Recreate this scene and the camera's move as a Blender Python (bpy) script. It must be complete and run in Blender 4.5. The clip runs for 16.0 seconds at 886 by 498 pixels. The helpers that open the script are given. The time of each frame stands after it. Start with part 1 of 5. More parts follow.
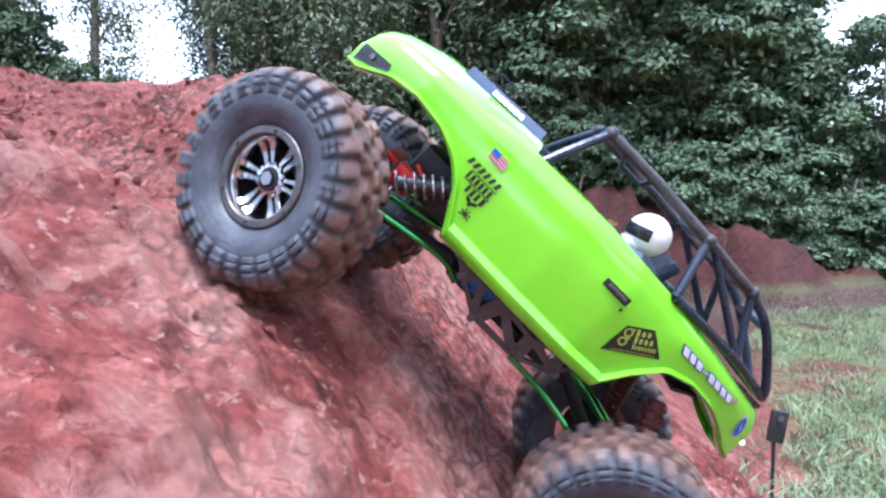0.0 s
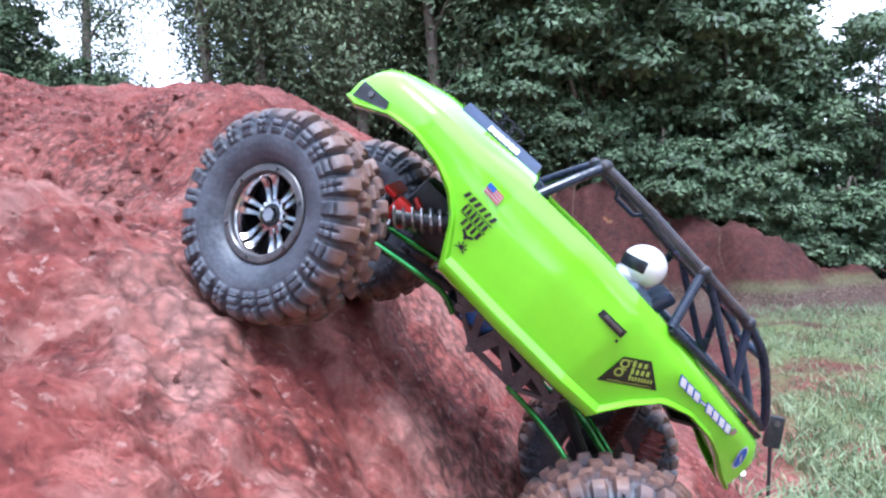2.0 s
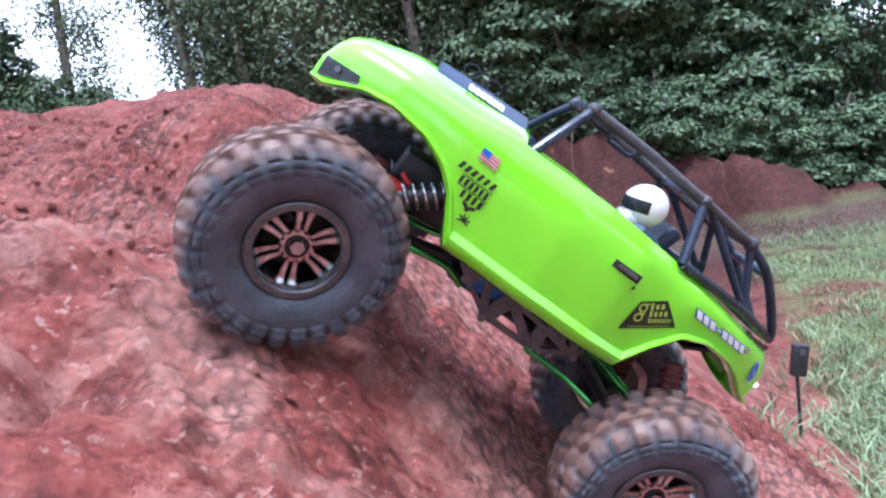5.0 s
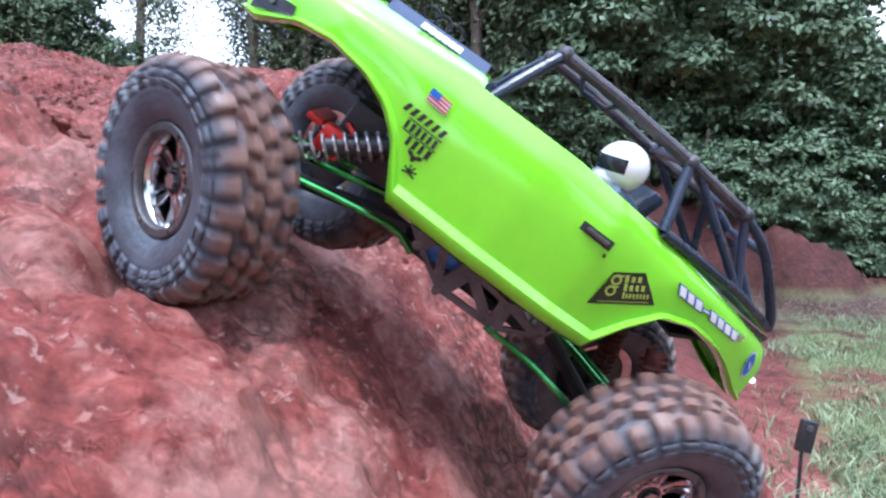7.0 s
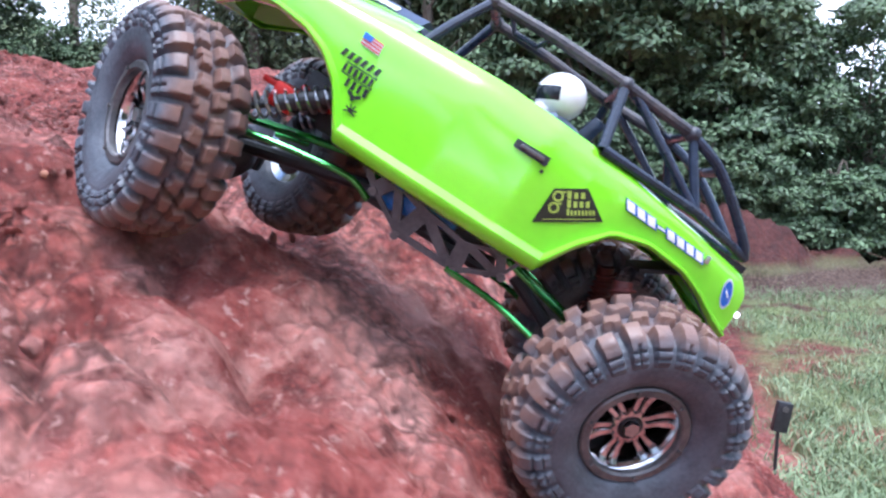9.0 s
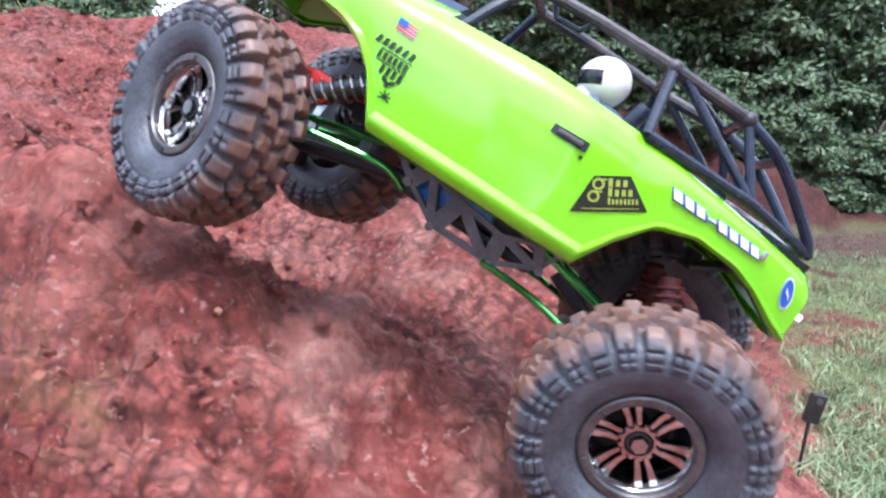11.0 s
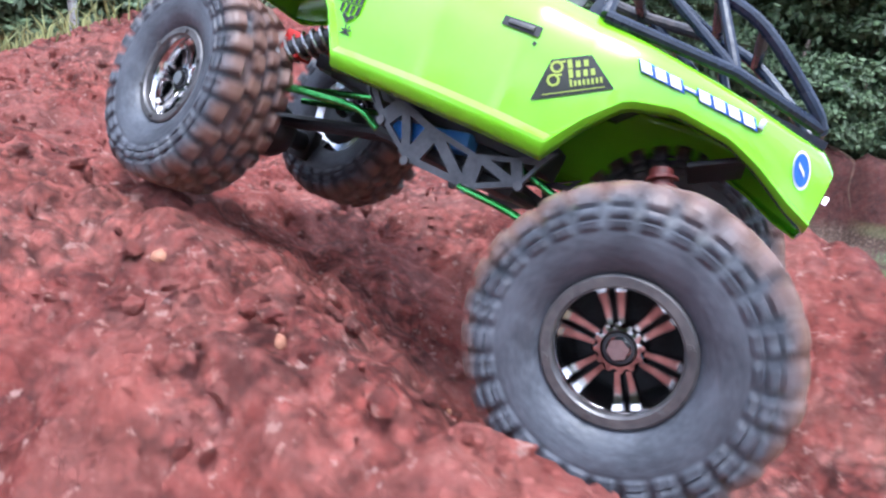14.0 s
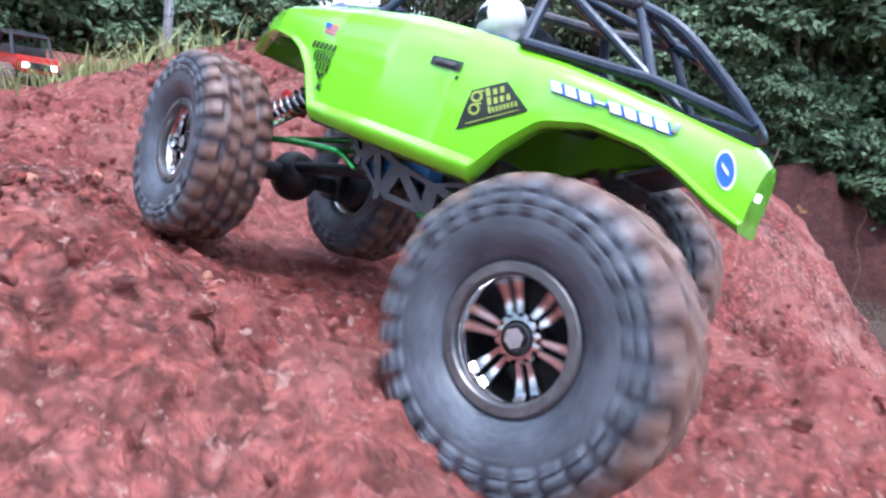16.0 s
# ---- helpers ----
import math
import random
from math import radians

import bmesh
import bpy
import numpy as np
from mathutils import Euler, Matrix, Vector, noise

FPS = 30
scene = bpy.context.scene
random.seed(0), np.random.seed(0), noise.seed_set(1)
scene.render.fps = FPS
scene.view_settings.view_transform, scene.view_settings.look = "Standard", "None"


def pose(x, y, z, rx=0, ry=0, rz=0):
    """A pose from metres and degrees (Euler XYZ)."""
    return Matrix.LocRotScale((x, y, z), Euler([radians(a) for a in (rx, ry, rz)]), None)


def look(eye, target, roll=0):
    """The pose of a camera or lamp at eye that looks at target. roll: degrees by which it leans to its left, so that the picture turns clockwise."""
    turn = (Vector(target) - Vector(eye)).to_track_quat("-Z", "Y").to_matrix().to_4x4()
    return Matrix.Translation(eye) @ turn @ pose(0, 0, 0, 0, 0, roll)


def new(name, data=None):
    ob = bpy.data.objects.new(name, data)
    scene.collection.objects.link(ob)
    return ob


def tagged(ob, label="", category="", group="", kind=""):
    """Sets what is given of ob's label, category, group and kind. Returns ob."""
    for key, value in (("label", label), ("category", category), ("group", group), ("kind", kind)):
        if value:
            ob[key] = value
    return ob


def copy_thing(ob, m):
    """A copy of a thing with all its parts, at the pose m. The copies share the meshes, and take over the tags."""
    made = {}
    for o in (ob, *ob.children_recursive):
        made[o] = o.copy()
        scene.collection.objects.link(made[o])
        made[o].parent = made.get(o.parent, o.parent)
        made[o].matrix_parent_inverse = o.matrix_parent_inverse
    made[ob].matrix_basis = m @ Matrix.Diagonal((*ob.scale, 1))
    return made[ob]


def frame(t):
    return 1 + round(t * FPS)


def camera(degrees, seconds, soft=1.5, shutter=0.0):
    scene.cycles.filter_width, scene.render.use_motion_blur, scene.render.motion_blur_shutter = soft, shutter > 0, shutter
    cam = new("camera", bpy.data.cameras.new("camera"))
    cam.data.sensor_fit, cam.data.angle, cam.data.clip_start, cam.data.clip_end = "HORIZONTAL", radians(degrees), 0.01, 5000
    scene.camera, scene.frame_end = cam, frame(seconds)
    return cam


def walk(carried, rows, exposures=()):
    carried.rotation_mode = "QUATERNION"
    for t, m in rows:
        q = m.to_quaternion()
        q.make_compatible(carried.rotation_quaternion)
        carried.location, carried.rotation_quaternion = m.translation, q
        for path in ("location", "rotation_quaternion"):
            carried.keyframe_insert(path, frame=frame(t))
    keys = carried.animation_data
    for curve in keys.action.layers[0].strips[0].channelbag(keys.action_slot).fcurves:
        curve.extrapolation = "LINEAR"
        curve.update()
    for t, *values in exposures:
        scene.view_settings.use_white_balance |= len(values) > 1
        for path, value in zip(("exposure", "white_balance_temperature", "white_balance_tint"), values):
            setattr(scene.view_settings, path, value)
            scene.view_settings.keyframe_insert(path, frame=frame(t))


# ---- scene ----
cam = camera(69.62, 16.0, soft=2.3, shutter=0.5)
CAMERA_ROWS = [
    (0, pose(-0.0749, 0.0907, -0.0272, 87.58, 2.76, 6.79)),
    (0.5, pose(-0.0675, 0.0860, -0.0239, 87.13, 1.07, 6.27)),
    (1, pose(-0.0685, 0.0966, -0.0142, 86.72, 1.88, 6.11)),
    (1.5, pose(-0.0748, 0.1057, -0.0041, 86.86, 3.12, 6.10)),
    (2, pose(-0.0765, 0.1120, 0.0042, 87.14, 2.82, 6.32)),
    (2.5, pose(-0.0759, 0.1182, 0.0111, 87.61, 1.88, 6.56)),
    (3, pose(-0.0793, 0.1270, 0.0161, 88.16, 2.18, 6.96)),
    (3.5, pose(-0.0800, 0.1302, 0.0165, 87.40, 5.68, 6.96)),
    (4, pose(-0.0801, 0.1273, 0.0168, 85.56, 8.60, 6.33)),
    (4.5, pose(-0.0794, 0.1210, 0.0187, 84.30, 11.32, 6.07)),
    (7, pose(-0.0787, 0.0712, -0.0118, 86.64, 0.54, 9.62)),
    (7.5, pose(-0.1061, 0.0825, -0.0061, 86.73, -0.04, 9.52)),
    (8, pose(-0.1288, 0.0773, 0.0094, 87.02, -0.62, 7.77)),
    (8.5, pose(-0.1515, 0.0659, 0.0240, 86.13, 0.79, 5.62)),
    (9, pose(-0.1899, 0.0752, 0.0483, 84.87, 1.93, 5.20)),
    (9.5, pose(-0.2278, 0.0890, 0.0823, 84.20, 0.44, 5.62)),
    (12, pose(-0.3989, 0.1158, 0.2418, 75.83, -1.71, 7.74)),
    (12.5, pose(-0.4822, 0.1880, 0.2602, 75.67, -2.22, 8.88)),
    (13, pose(-0.5464, 0.2584, 0.2706, 75.93, -2.78, 10.25)),
    (13.5, pose(-0.5947, 0.3140, 0.2821, 76.16, -2.91, 11.18)),
    (14, pose(-0.6402, 0.3586, 0.2913, 75.94, -2.85, 12.25)),
    (14.5, pose(-0.6869, 0.4008, 0.3010, 76.12, -2.72, 13.12)),
    (15, pose(-0.7299, 0.4392, 0.3095, 76.66, -4.07, 14.59)),
    (15.5, pose(-0.7700, 0.4732, 0.3193, 77.52, -6.72, 16.37)),
    (16, pose(-0.7998, 0.4978, 0.3290, 78.21, -8.43, 17.37)),
]
walk(cam, CAMERA_ROWS, exposures=[(0, 1.52, 5250, 12), (4.5, 1.39, 5250, 12), (7.0, 1.40, 5250, 12), (9.5, 1.44, 5350, 13), (12.0, 1.41, 5750, 14), (13.2, 1.39, 5700, 13), (14.0, 1.44, 5500, 12), (16.0, 1.45, 5250, 11)])

# ---- light: bright hazy sky, soft sun from behind the camera's side ----
world = bpy.data.worlds.new("sky")
scene.world = world
world.use_nodes = True
wn = world.node_tree.nodes
sky = wn.new("ShaderNodeTexSky")
sky.sky_type = "NISHITA"
sky.sun_disc = False
sky.sun_elevation, sky.sun_rotation = radians(70), radians(155)
sky.air_density, sky.dust_density, sky.ozone_density = 1.0, 3.0, 1.0
tc, cn, cr, cm = (wn.new("ShaderNode" + k) for k in ("TexCoord", "TexNoise", "ValToRGB", "Mix"))
cn.inputs["Scale"].default_value, cn.inputs["Detail"].default_value = 3.5, 6
cr.color_ramp.elements[0].position, cr.color_ramp.elements[1].position = 0.38, 0.58
cm.data_type = "RGBA"
cm.inputs[7].default_value = (7.5, 7.6, 7.9, 1)
for a, b in ((tc.outputs["Generated"], cn.inputs["Vector"]), (cn.outputs[0], cr.inputs[0]), (cr.outputs[0], cm.inputs[0]), (sky.outputs[0], cm.inputs[6]), (cm.outputs[2], wn["Background"].inputs[0])):
    world.node_tree.links.new(a, b)
wn["Background"].inputs[1].default_value = 0.15
sun = new("sun", bpy.data.lights.new("sun", "SUN"))
sun.data.energy, sun.data.angle, sun.data.color = 1.6, radians(16), (1.0, 0.96, 0.9)
sun.matrix_world = look((0.9, -1.9, 6.0), (0, 0, 0))


# ---- materials ----
def material(name, dark, light, scale=20.0, rough=0.6, metal=0.0, bump=0.0, bump_scale=None, coat=0.0, island=0.0, rough_var=0.1):
    m = bpy.data.materials.new(name)
    m.use_nodes = True
    nt = m.node_tree
    b = nt.nodes["Principled BSDF"]
    co = nt.nodes.new("ShaderNodeTexCoord")
    n1, n2 = nt.nodes.new("ShaderNodeTexNoise"), nt.nodes.new("ShaderNodeTexNoise")
    n1.inputs["Scale"].default_value, n1.inputs["Detail"].default_value = scale, 5
    n2.inputs["Scale"].default_value, n2.inputs["Detail"].default_value = scale * 7.3, 3
    for n in (n1, n2):
        nt.links.new(co.outputs["Object"], n.inputs["Vector"])
    add = nt.nodes.new("ShaderNodeMix")
    add.data_type = "FLOAT"
    add.inputs[0].default_value = 0.35
    nt.links.new(n1.outputs[0], add.inputs[2])
    nt.links.new(n2.outputs[0], add.inputs[3])
    ramp = nt.nodes.new("ShaderNodeValToRGB")
    ramp.color_ramp.elements[0].position, ramp.color_ramp.elements[1].position = 0.36, 0.64
    ramp.color_ramp.elements[0].color, ramp.color_ramp.elements[1].color = (*dark, 1), (*light, 1)
    nt.links.new(add.outputs[0], ramp.inputs[0])
    out = ramp.outputs[0]
    if island:
        geo = nt.nodes.new("ShaderNodeNewGeometry")
        hsv = nt.nodes.new("ShaderNodeHueSaturation")
        mr = nt.nodes.new("ShaderNodeMapRange")
        mr.inputs[3].default_value, mr.inputs[4].default_value = 1 - island, 1 + island
        nt.links.new(geo.outputs["Random Per Island"], mr.inputs[0])
        nt.links.new(mr.outputs[0], hsv.inputs["Value"])
        nt.links.new(out, hsv.inputs["Color"])
        out = hsv.outputs[0]
    nt.links.new(out, b.inputs["Base Color"])
    b.inputs["Metallic"].default_value = metal
    b.inputs["Coat Weight"].default_value = coat
    b.inputs["Coat Roughness"].default_value = 0.08
    rr = nt.nodes.new("ShaderNodeMapRange")
    rr.inputs[3].default_value, rr.inputs[4].default_value = max(0.02, rough - rough_var), min(1, rough + rough_var)
    nt.links.new(n1.outputs[0], rr.inputs[0])
    nt.links.new(rr.outputs[0], b.inputs["Roughness"])
    if bump:
        bp = nt.nodes.new("ShaderNodeBump")
        bp.inputs["Strength"].default_value = bump
        bp.inputs["Distance"].default_value = 0.004
        n3 = nt.nodes.new("ShaderNodeTexNoise")
        n3.inputs["Scale"].default_value, n3.inputs["Detail"].default_value = bump_scale or scale * 4, 6
        nt.links.new(co.outputs["Object"], n3.inputs["Vector"])
        nt.links.new(n3.outputs[0], bp.inputs["Height"])
        nt.links.new(bp.outputs[0], b.inputs["Normal"])
    return m


def clay_material():
    """Red laterite clay: patches of pale pink crust, dark soil and ochre; tree shade put into the far bank's colour;
    grass-green tint of sparse turf on the low field.
    """
    m = bpy.data.materials.new("red_clay")
    m.use_nodes = True
    nt = m.node_tree
    b = nt.nodes["Principled BSDF"]
    geo = nt.nodes.new("ShaderNodeNewGeometry")

    def noise_at(scale, detail=6, rough=0.6):
        n = nt.nodes.new("ShaderNodeTexNoise")
        n.inputs["Scale"].default_value, n.inputs["Detail"].default_value, n.inputs["Roughness"].default_value = scale, detail, rough
        nt.links.new(geo.outputs["Position"], n.inputs["Vector"])
        return n.outputs[0]

    def ramp(src, stops):
        r = nt.nodes.new("ShaderNodeValToRGB")
        e = r.color_ramp.elements
        while len(e) < len(stops):
            e.new(0.5)
        for el, (p, c) in zip(e, stops):
            el.position, el.color = p, (*c, 1)
        nt.links.new(src, r.inputs[0])
        return r.outputs[0]

    def mix(a, c, fac):
        x = nt.nodes.new("ShaderNodeMix")
        x.data_type = "RGBA"
        nt.links.new(fac, x.inputs[0])
        nt.links.new(a, x.inputs[6])
        nt.links.new(c, x.inputs[7])
        return x.outputs[2]

    g = lambda v: (v, v, v)
    base = ramp(noise_at(9), [(0.34, (0.17, 0.032, 0.027)), (0.5, (0.43, 0.094, 0.074)), (0.66, (0.60, 0.175, 0.135))])
    fine = ramp(noise_at(70, 5, 0.7), [(0.36, (0.09, 0.020, 0.018)), (0.52, (0.44, 0.100, 0.080)), (0.68, (0.70, 0.30, 0.25))])
    col = mix(base, fine, ramp(noise_at(160, 3), [(0.35, g(0.2)), (0.65, g(0.7))]))
    # crumb relief put into the colour: gaps shaded dark, middles lightened
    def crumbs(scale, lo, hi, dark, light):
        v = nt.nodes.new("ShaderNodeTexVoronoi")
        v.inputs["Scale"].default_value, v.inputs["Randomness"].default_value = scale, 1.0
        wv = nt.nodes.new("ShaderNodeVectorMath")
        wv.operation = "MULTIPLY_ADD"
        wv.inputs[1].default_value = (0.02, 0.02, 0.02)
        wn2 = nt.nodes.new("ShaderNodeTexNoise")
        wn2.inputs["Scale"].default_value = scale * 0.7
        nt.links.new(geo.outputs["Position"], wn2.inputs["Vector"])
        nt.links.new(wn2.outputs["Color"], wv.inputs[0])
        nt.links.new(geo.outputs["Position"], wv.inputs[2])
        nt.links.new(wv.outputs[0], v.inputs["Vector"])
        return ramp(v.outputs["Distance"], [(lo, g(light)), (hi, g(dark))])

    def times(a, c):
        x = nt.nodes.new("ShaderNodeMix")
        x.data_type, x.blend_type = "RGBA", "MULTIPLY"
        x.inputs[0].default_value = 1.0
        nt.links.new(a, x.inputs[6])
        nt.links.new(c, x.inputs[7])
        return x.outputs[2]

    pale = ramp(noise_at(14, 7, 0.65), [(0.35, (0.60, 0.20, 0.155)), (0.65, (0.76, 0.39, 0.33))])
    sepy = nt.nodes.new("ShaderNodeSeparateXYZ")
    nt.links.new(geo.outputs["Position"], sepy.inputs[0])
    onm = nt.nodes.new("ShaderNodeMapRange")
    onm.inputs[1].default_value, onm.inputs[2].default_value = 4.5, 1.6
    nt.links.new(sepy.outputs[1], onm.inputs[0])
    fresh = nt.nodes.new("ShaderNodeMapRange")
    fresh.inputs[1].default_value, fresh.inputs[2].default_value, fresh.inputs[3].default_value = -0.62, -0.40, 0.35
    nt.links.new(sepy.outputs[0], fresh.inputs[0])
    crust = times(ramp(noise_at(6.5, 9, 0.70), [(0.465, g(0)), (0.55, g(0.85))]), fresh.outputs[0])
    col = mix(col, pale, times(crust, onm.outputs[0]))
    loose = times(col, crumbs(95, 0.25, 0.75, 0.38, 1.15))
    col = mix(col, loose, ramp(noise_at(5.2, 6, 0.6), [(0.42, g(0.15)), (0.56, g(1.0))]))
    # fine dark cracks between plates of crust
    vc = nt.nodes.new("ShaderNodeTexVoronoi")
    vc.feature = "DISTANCE_TO_EDGE"
    vc.inputs["Scale"].default_value = 11
    wob2 = nt.nodes.new("ShaderNodeVectorMath")
    wob2.operation = "MULTIPLY_ADD"
    wob2.inputs[1].default_value = (0.14, 0.14, 0.14)
    wn3 = nt.nodes.new("ShaderNodeTexNoise")
    wn3.inputs["Scale"].default_value, wn3.inputs["Detail"].default_value = 9, 5
    nt.links.new(geo.outputs["Position"], wn3.inputs["Vector"])
    nt.links.new(wn3.outputs["Color"], wob2.inputs[0])
    nt.links.new(geo.outputs["Position"], wob2.inputs[2])
    nt.links.new(wob2.outputs[0], vc.inputs["Vector"])
    crack = ramp(vc.outputs["Distance"], [(0.0, g(0.35)), (0.06, g(1.0))])
    col = mix(col, times(col, crack), ramp(noise_at(3.1, 4), [(0.48, g(0.0)), (0.60, g(0.6))]))
    # shade of the overhanging trees on the far bank, put into the clay colour
    bank_shade = nt.nodes.new("ShaderNodeMapRange")
    bank_shade.inputs[1].default_value, bank_shade.inputs[2].default_value, bank_shade.inputs[3].default_value, bank_shade.inputs[4].default_value = 3.0, 7.0, 1.0, 0.27
    nt.links.new(sepy.outputs[1], bank_shade.inputs[0])
    col = times(col, bank_shade.outputs[0])
    speck = ramp(noise_at(120, 4, 0.6), [(0.60, g(0)), (0.66, g(0.7))])
    col = mix(col, ramp(noise_at(40), [(0.4, (0.62, 0.30, 0.24)), (0.6, (0.74, 0.46, 0.40))]), times(speck, onm.outputs[0]))
    ochre = ramp(noise_at(30), [(0.4, (0.50, 0.22, 0.07)), (0.6, (0.62, 0.36, 0.15))])
    col = mix(col, ochre, ramp(noise_at(4.1, 6, 0.6), [(0.66, g(0)), (0.74, g(0.6))]))
    # dry turf colour on the low field
    sep = nt.nodes.new("ShaderNodeSeparateXYZ")
    nt.links.new(geo.outputs["Position"], sep.inputs[0])
    low = nt.nodes.new("ShaderNodeVectorMath")
    low.operation = "DOT_PRODUCT"
    low.inputs[1].default_value = (1.0, -0.27, 0.0)
    nt.links.new(geo.outputs["Position"], low.inputs[0])
    mr = nt.nodes.new("ShaderNodeMapRange")
    mr.inputs[1].default_value, mr.inputs[2].default_value = 0.25, 0.50
    nt.links.new(low.outputs["Value"], mr.inputs[0])
    wob = nt.nodes.new("ShaderNodeMath")
    wob.operation = "MULTIPLY"
    nt.links.new(mr.outputs[0], wob.inputs[0])
    nt.links.new(ramp(noise_at(2.2, 5), [(0.38, g(0.1)), (0.55, g(1.0))]), wob.inputs[1])
    flat = nt.nodes.new("ShaderNodeMapRange")
    flat.inputs[1].default_value, flat.inputs[2].default_value = -1.00, -1.16
    nt.links.new(sep.outputs[2], flat.inputs[0])
    turf = ramp(noise_at(25, 5), [(0.35, (0.13, 0.15, 0.05)), (0.65, (0.26, 0.30, 0.12))])
    col = mix(col, turf, times(wob.outputs[0], flat.outputs[0]))
    # fallen leaves and bare grey-brown soil along the foot of the bank
    strip = nt.nodes.new("ShaderNodeMapRange")
    strip.inputs[1].default_value, strip.inputs[2].default_value = 7.0, 8.2
    nt.links.new(sep.outputs[1], strip.inputs[0])
    lowz = nt.nodes.new("ShaderNodeMapRange")
    lowz.inputs[1].default_value, lowz.inputs[2].default_value = -1.04, -1.20
    nt.links.new(sep.outputs[2], lowz.inputs[0])
    litter = ramp(noise_at(34, 6, 0.7), [(0.36, (0.04, 0.020, 0.014)), (0.52, (0.115, 0.066, 0.048)), (0.66, (0.25, 0.18, 0.135))])
    col = mix(col, litter, times(strip.outputs[0], lowz.outputs[0]))
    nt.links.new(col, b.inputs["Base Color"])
    nt.links.new(ramp(noise_at(20), [(0.3, g(0.55)), (0.7, g(0.95))]), b.inputs["Roughness"])
    bp = nt.nodes.new("ShaderNodeBump")
    bp.inputs["Strength"].default_value, bp.inputs["Distance"].default_value = 1.0, 0.034
    nt.links.new(noise_at(48, 10, 0.75), bp.inputs["Height"])
    bq = nt.nodes.new("ShaderNodeBump")
    bq.inputs["Strength"].default_value, bq.inputs["Distance"].default_value = 1.0, 0.007
    nt.links.new(noise_at(210, 6, 0.7), bq.inputs["Height"])
    nt.links.new(bp.outputs[0], bq.inputs["Normal"])
    nt.links.new(bq.outputs[0], b.inputs["Normal"])
    return m


def tyre_material():
    """Grey-black rubber; dried red mud on what stands furthest from the axle."""
    m = material("muddy_rubber", (0.048, 0.053, 0.066), (0.110, 0.120, 0.145), 60, 0.46, bump=0.15, bump_scale=300)
    nt = m.node_tree
    b = nt.nodes["Principled BSDF"]
    old = b.inputs["Base Color"].links[0].from_socket
    co = nt.nodes.new("ShaderNodeTexCoord")
    sep = nt.nodes.new("ShaderNodeSeparateXYZ")
    nt.links.new(co.outputs["Object"], sep.inputs[0])
    comb = nt.nodes.new("ShaderNodeCombineXYZ")
    nt.links.new(sep.outputs[0], comb.inputs[0])
    nt.links.new(sep.outputs[2], comb.inputs[2])
    ln = nt.nodes.new("ShaderNodeVectorMath")
    ln.operation = "LENGTH"
    nt.links.new(comb.outputs[0], ln.inputs[0])
    n = nt.nodes.new("ShaderNodeTexNoise")
    n.inputs["Scale"].default_value, n.inputs["Detail"].default_value = 45, 5
    nt.links.new(co.outputs["Object"], n.inputs["Vector"])
    ma = nt.nodes.new("ShaderNodeMath")
    ma.operation = "MULTIPLY_ADD"
    ma.inputs[1].default_value = 0.022
    nt.links.new(n.outputs[0], ma.inputs[0])
    nt.links.new(ln.outputs["Value"], ma.inputs[2])
    mr = nt.nodes.new("ShaderNodeMapRange")
    mr.inputs[1].default_value, mr.inputs[2].default_value = 0.0705, 0.0800
    mr.inputs[4].default_value = 0.8
    nt.links.new(ma.outputs[0], mr.inputs[0])
    mx = nt.nodes.new("ShaderNodeMix")
    mx.data_type = "RGBA"
    mx.inputs[7].default_value = (0.22, 0.112, 0.076, 1)
    nt.links.new(mr.outputs[0], mx.inputs[0])
    nt.links.new(old, mx.inputs[6])
    nt.links.new(mx.outputs[2], b.inputs["Base Color"])
    return m


CLAY = clay_material()
RUBBER = tyre_material()
LIME = material("lime_paint", (0.23, 0.70, 0.010), (0.26, 0.76, 0.016), 8, 0.20, coat=1.0, rough_var=0.05)
BLACK = material("black_plastic", (0.012, 0.013, 0.016), (0.03, 0.032, 0.038), 60, 0.45, bump=0.1)
CAGE = material("blue_black_nylon", (0.010, 0.016, 0.032), (0.026, 0.038, 0.068), 40, 0.27, bump=0.08)
DUSTY = material("dusty_nylon", (0.012, 0.017, 0.029), (0.085, 0.070, 0.070), 90, 0.45, bump=0.2)
CHROME = material("black_chrome", (0.50, 0.49, 0.50), (0.72, 0.70, 0.71), 30, 0.12, metal=1.0, rough_var=0.06)
GUN = material("dark_ring_metal", (0.09, 0.09, 0.097), (0.19, 0.18, 0.18), 50, 0.4, metal=0.6, bump=0.1)
STEEL = material("steel", (0.42, 0.42, 0.44), (0.62, 0.62, 0.64), 60, 0.3, metal=1.0)
GREEN_AL = material("green_anodised", (0.06, 0.34, 0.07), (0.14, 0.55, 0.16), 40, 0.2, metal=0.9)
GREY_AL = material("grey_plate", (0.075, 0.075, 0.082), (0.14, 0.14, 0.148), 50, 0.4, metal=0.5)
RED = material("red_anodised", (0.35, 0.012, 0.01), (0.55, 0.03, 0.02), 40, 0.35, metal=0.3)
RED_DIRTY = material("dull_red", (0.05, 0.010, 0.009), (0.14, 0.022, 0.018), 60, 0.55)
BLUE = material("blue_wrap", (0.03, 0.16, 0.55), (0.10, 0.34, 0.80), 30, 0.3)
WHITE = material("white_gloss", (0.74, 0.74, 0.75), (0.84, 0.84, 0.85), 40, 0.25, coat=0.4)
DECAL_BLACK = material("black_vinyl", (0.012, 0.014, 0.010), (0.022, 0.026, 0.018), 50, 0.35)
DECAL_GREEN = material("lime_vinyl", (0.30, 0.40, 0.05), (0.36, 0.46, 0.08), 50, 0.35)
DECAL_BLUE = material("blue_vinyl", (0.02, 0.10, 0.45), (0.03, 0.14, 0.55), 50, 0.35)
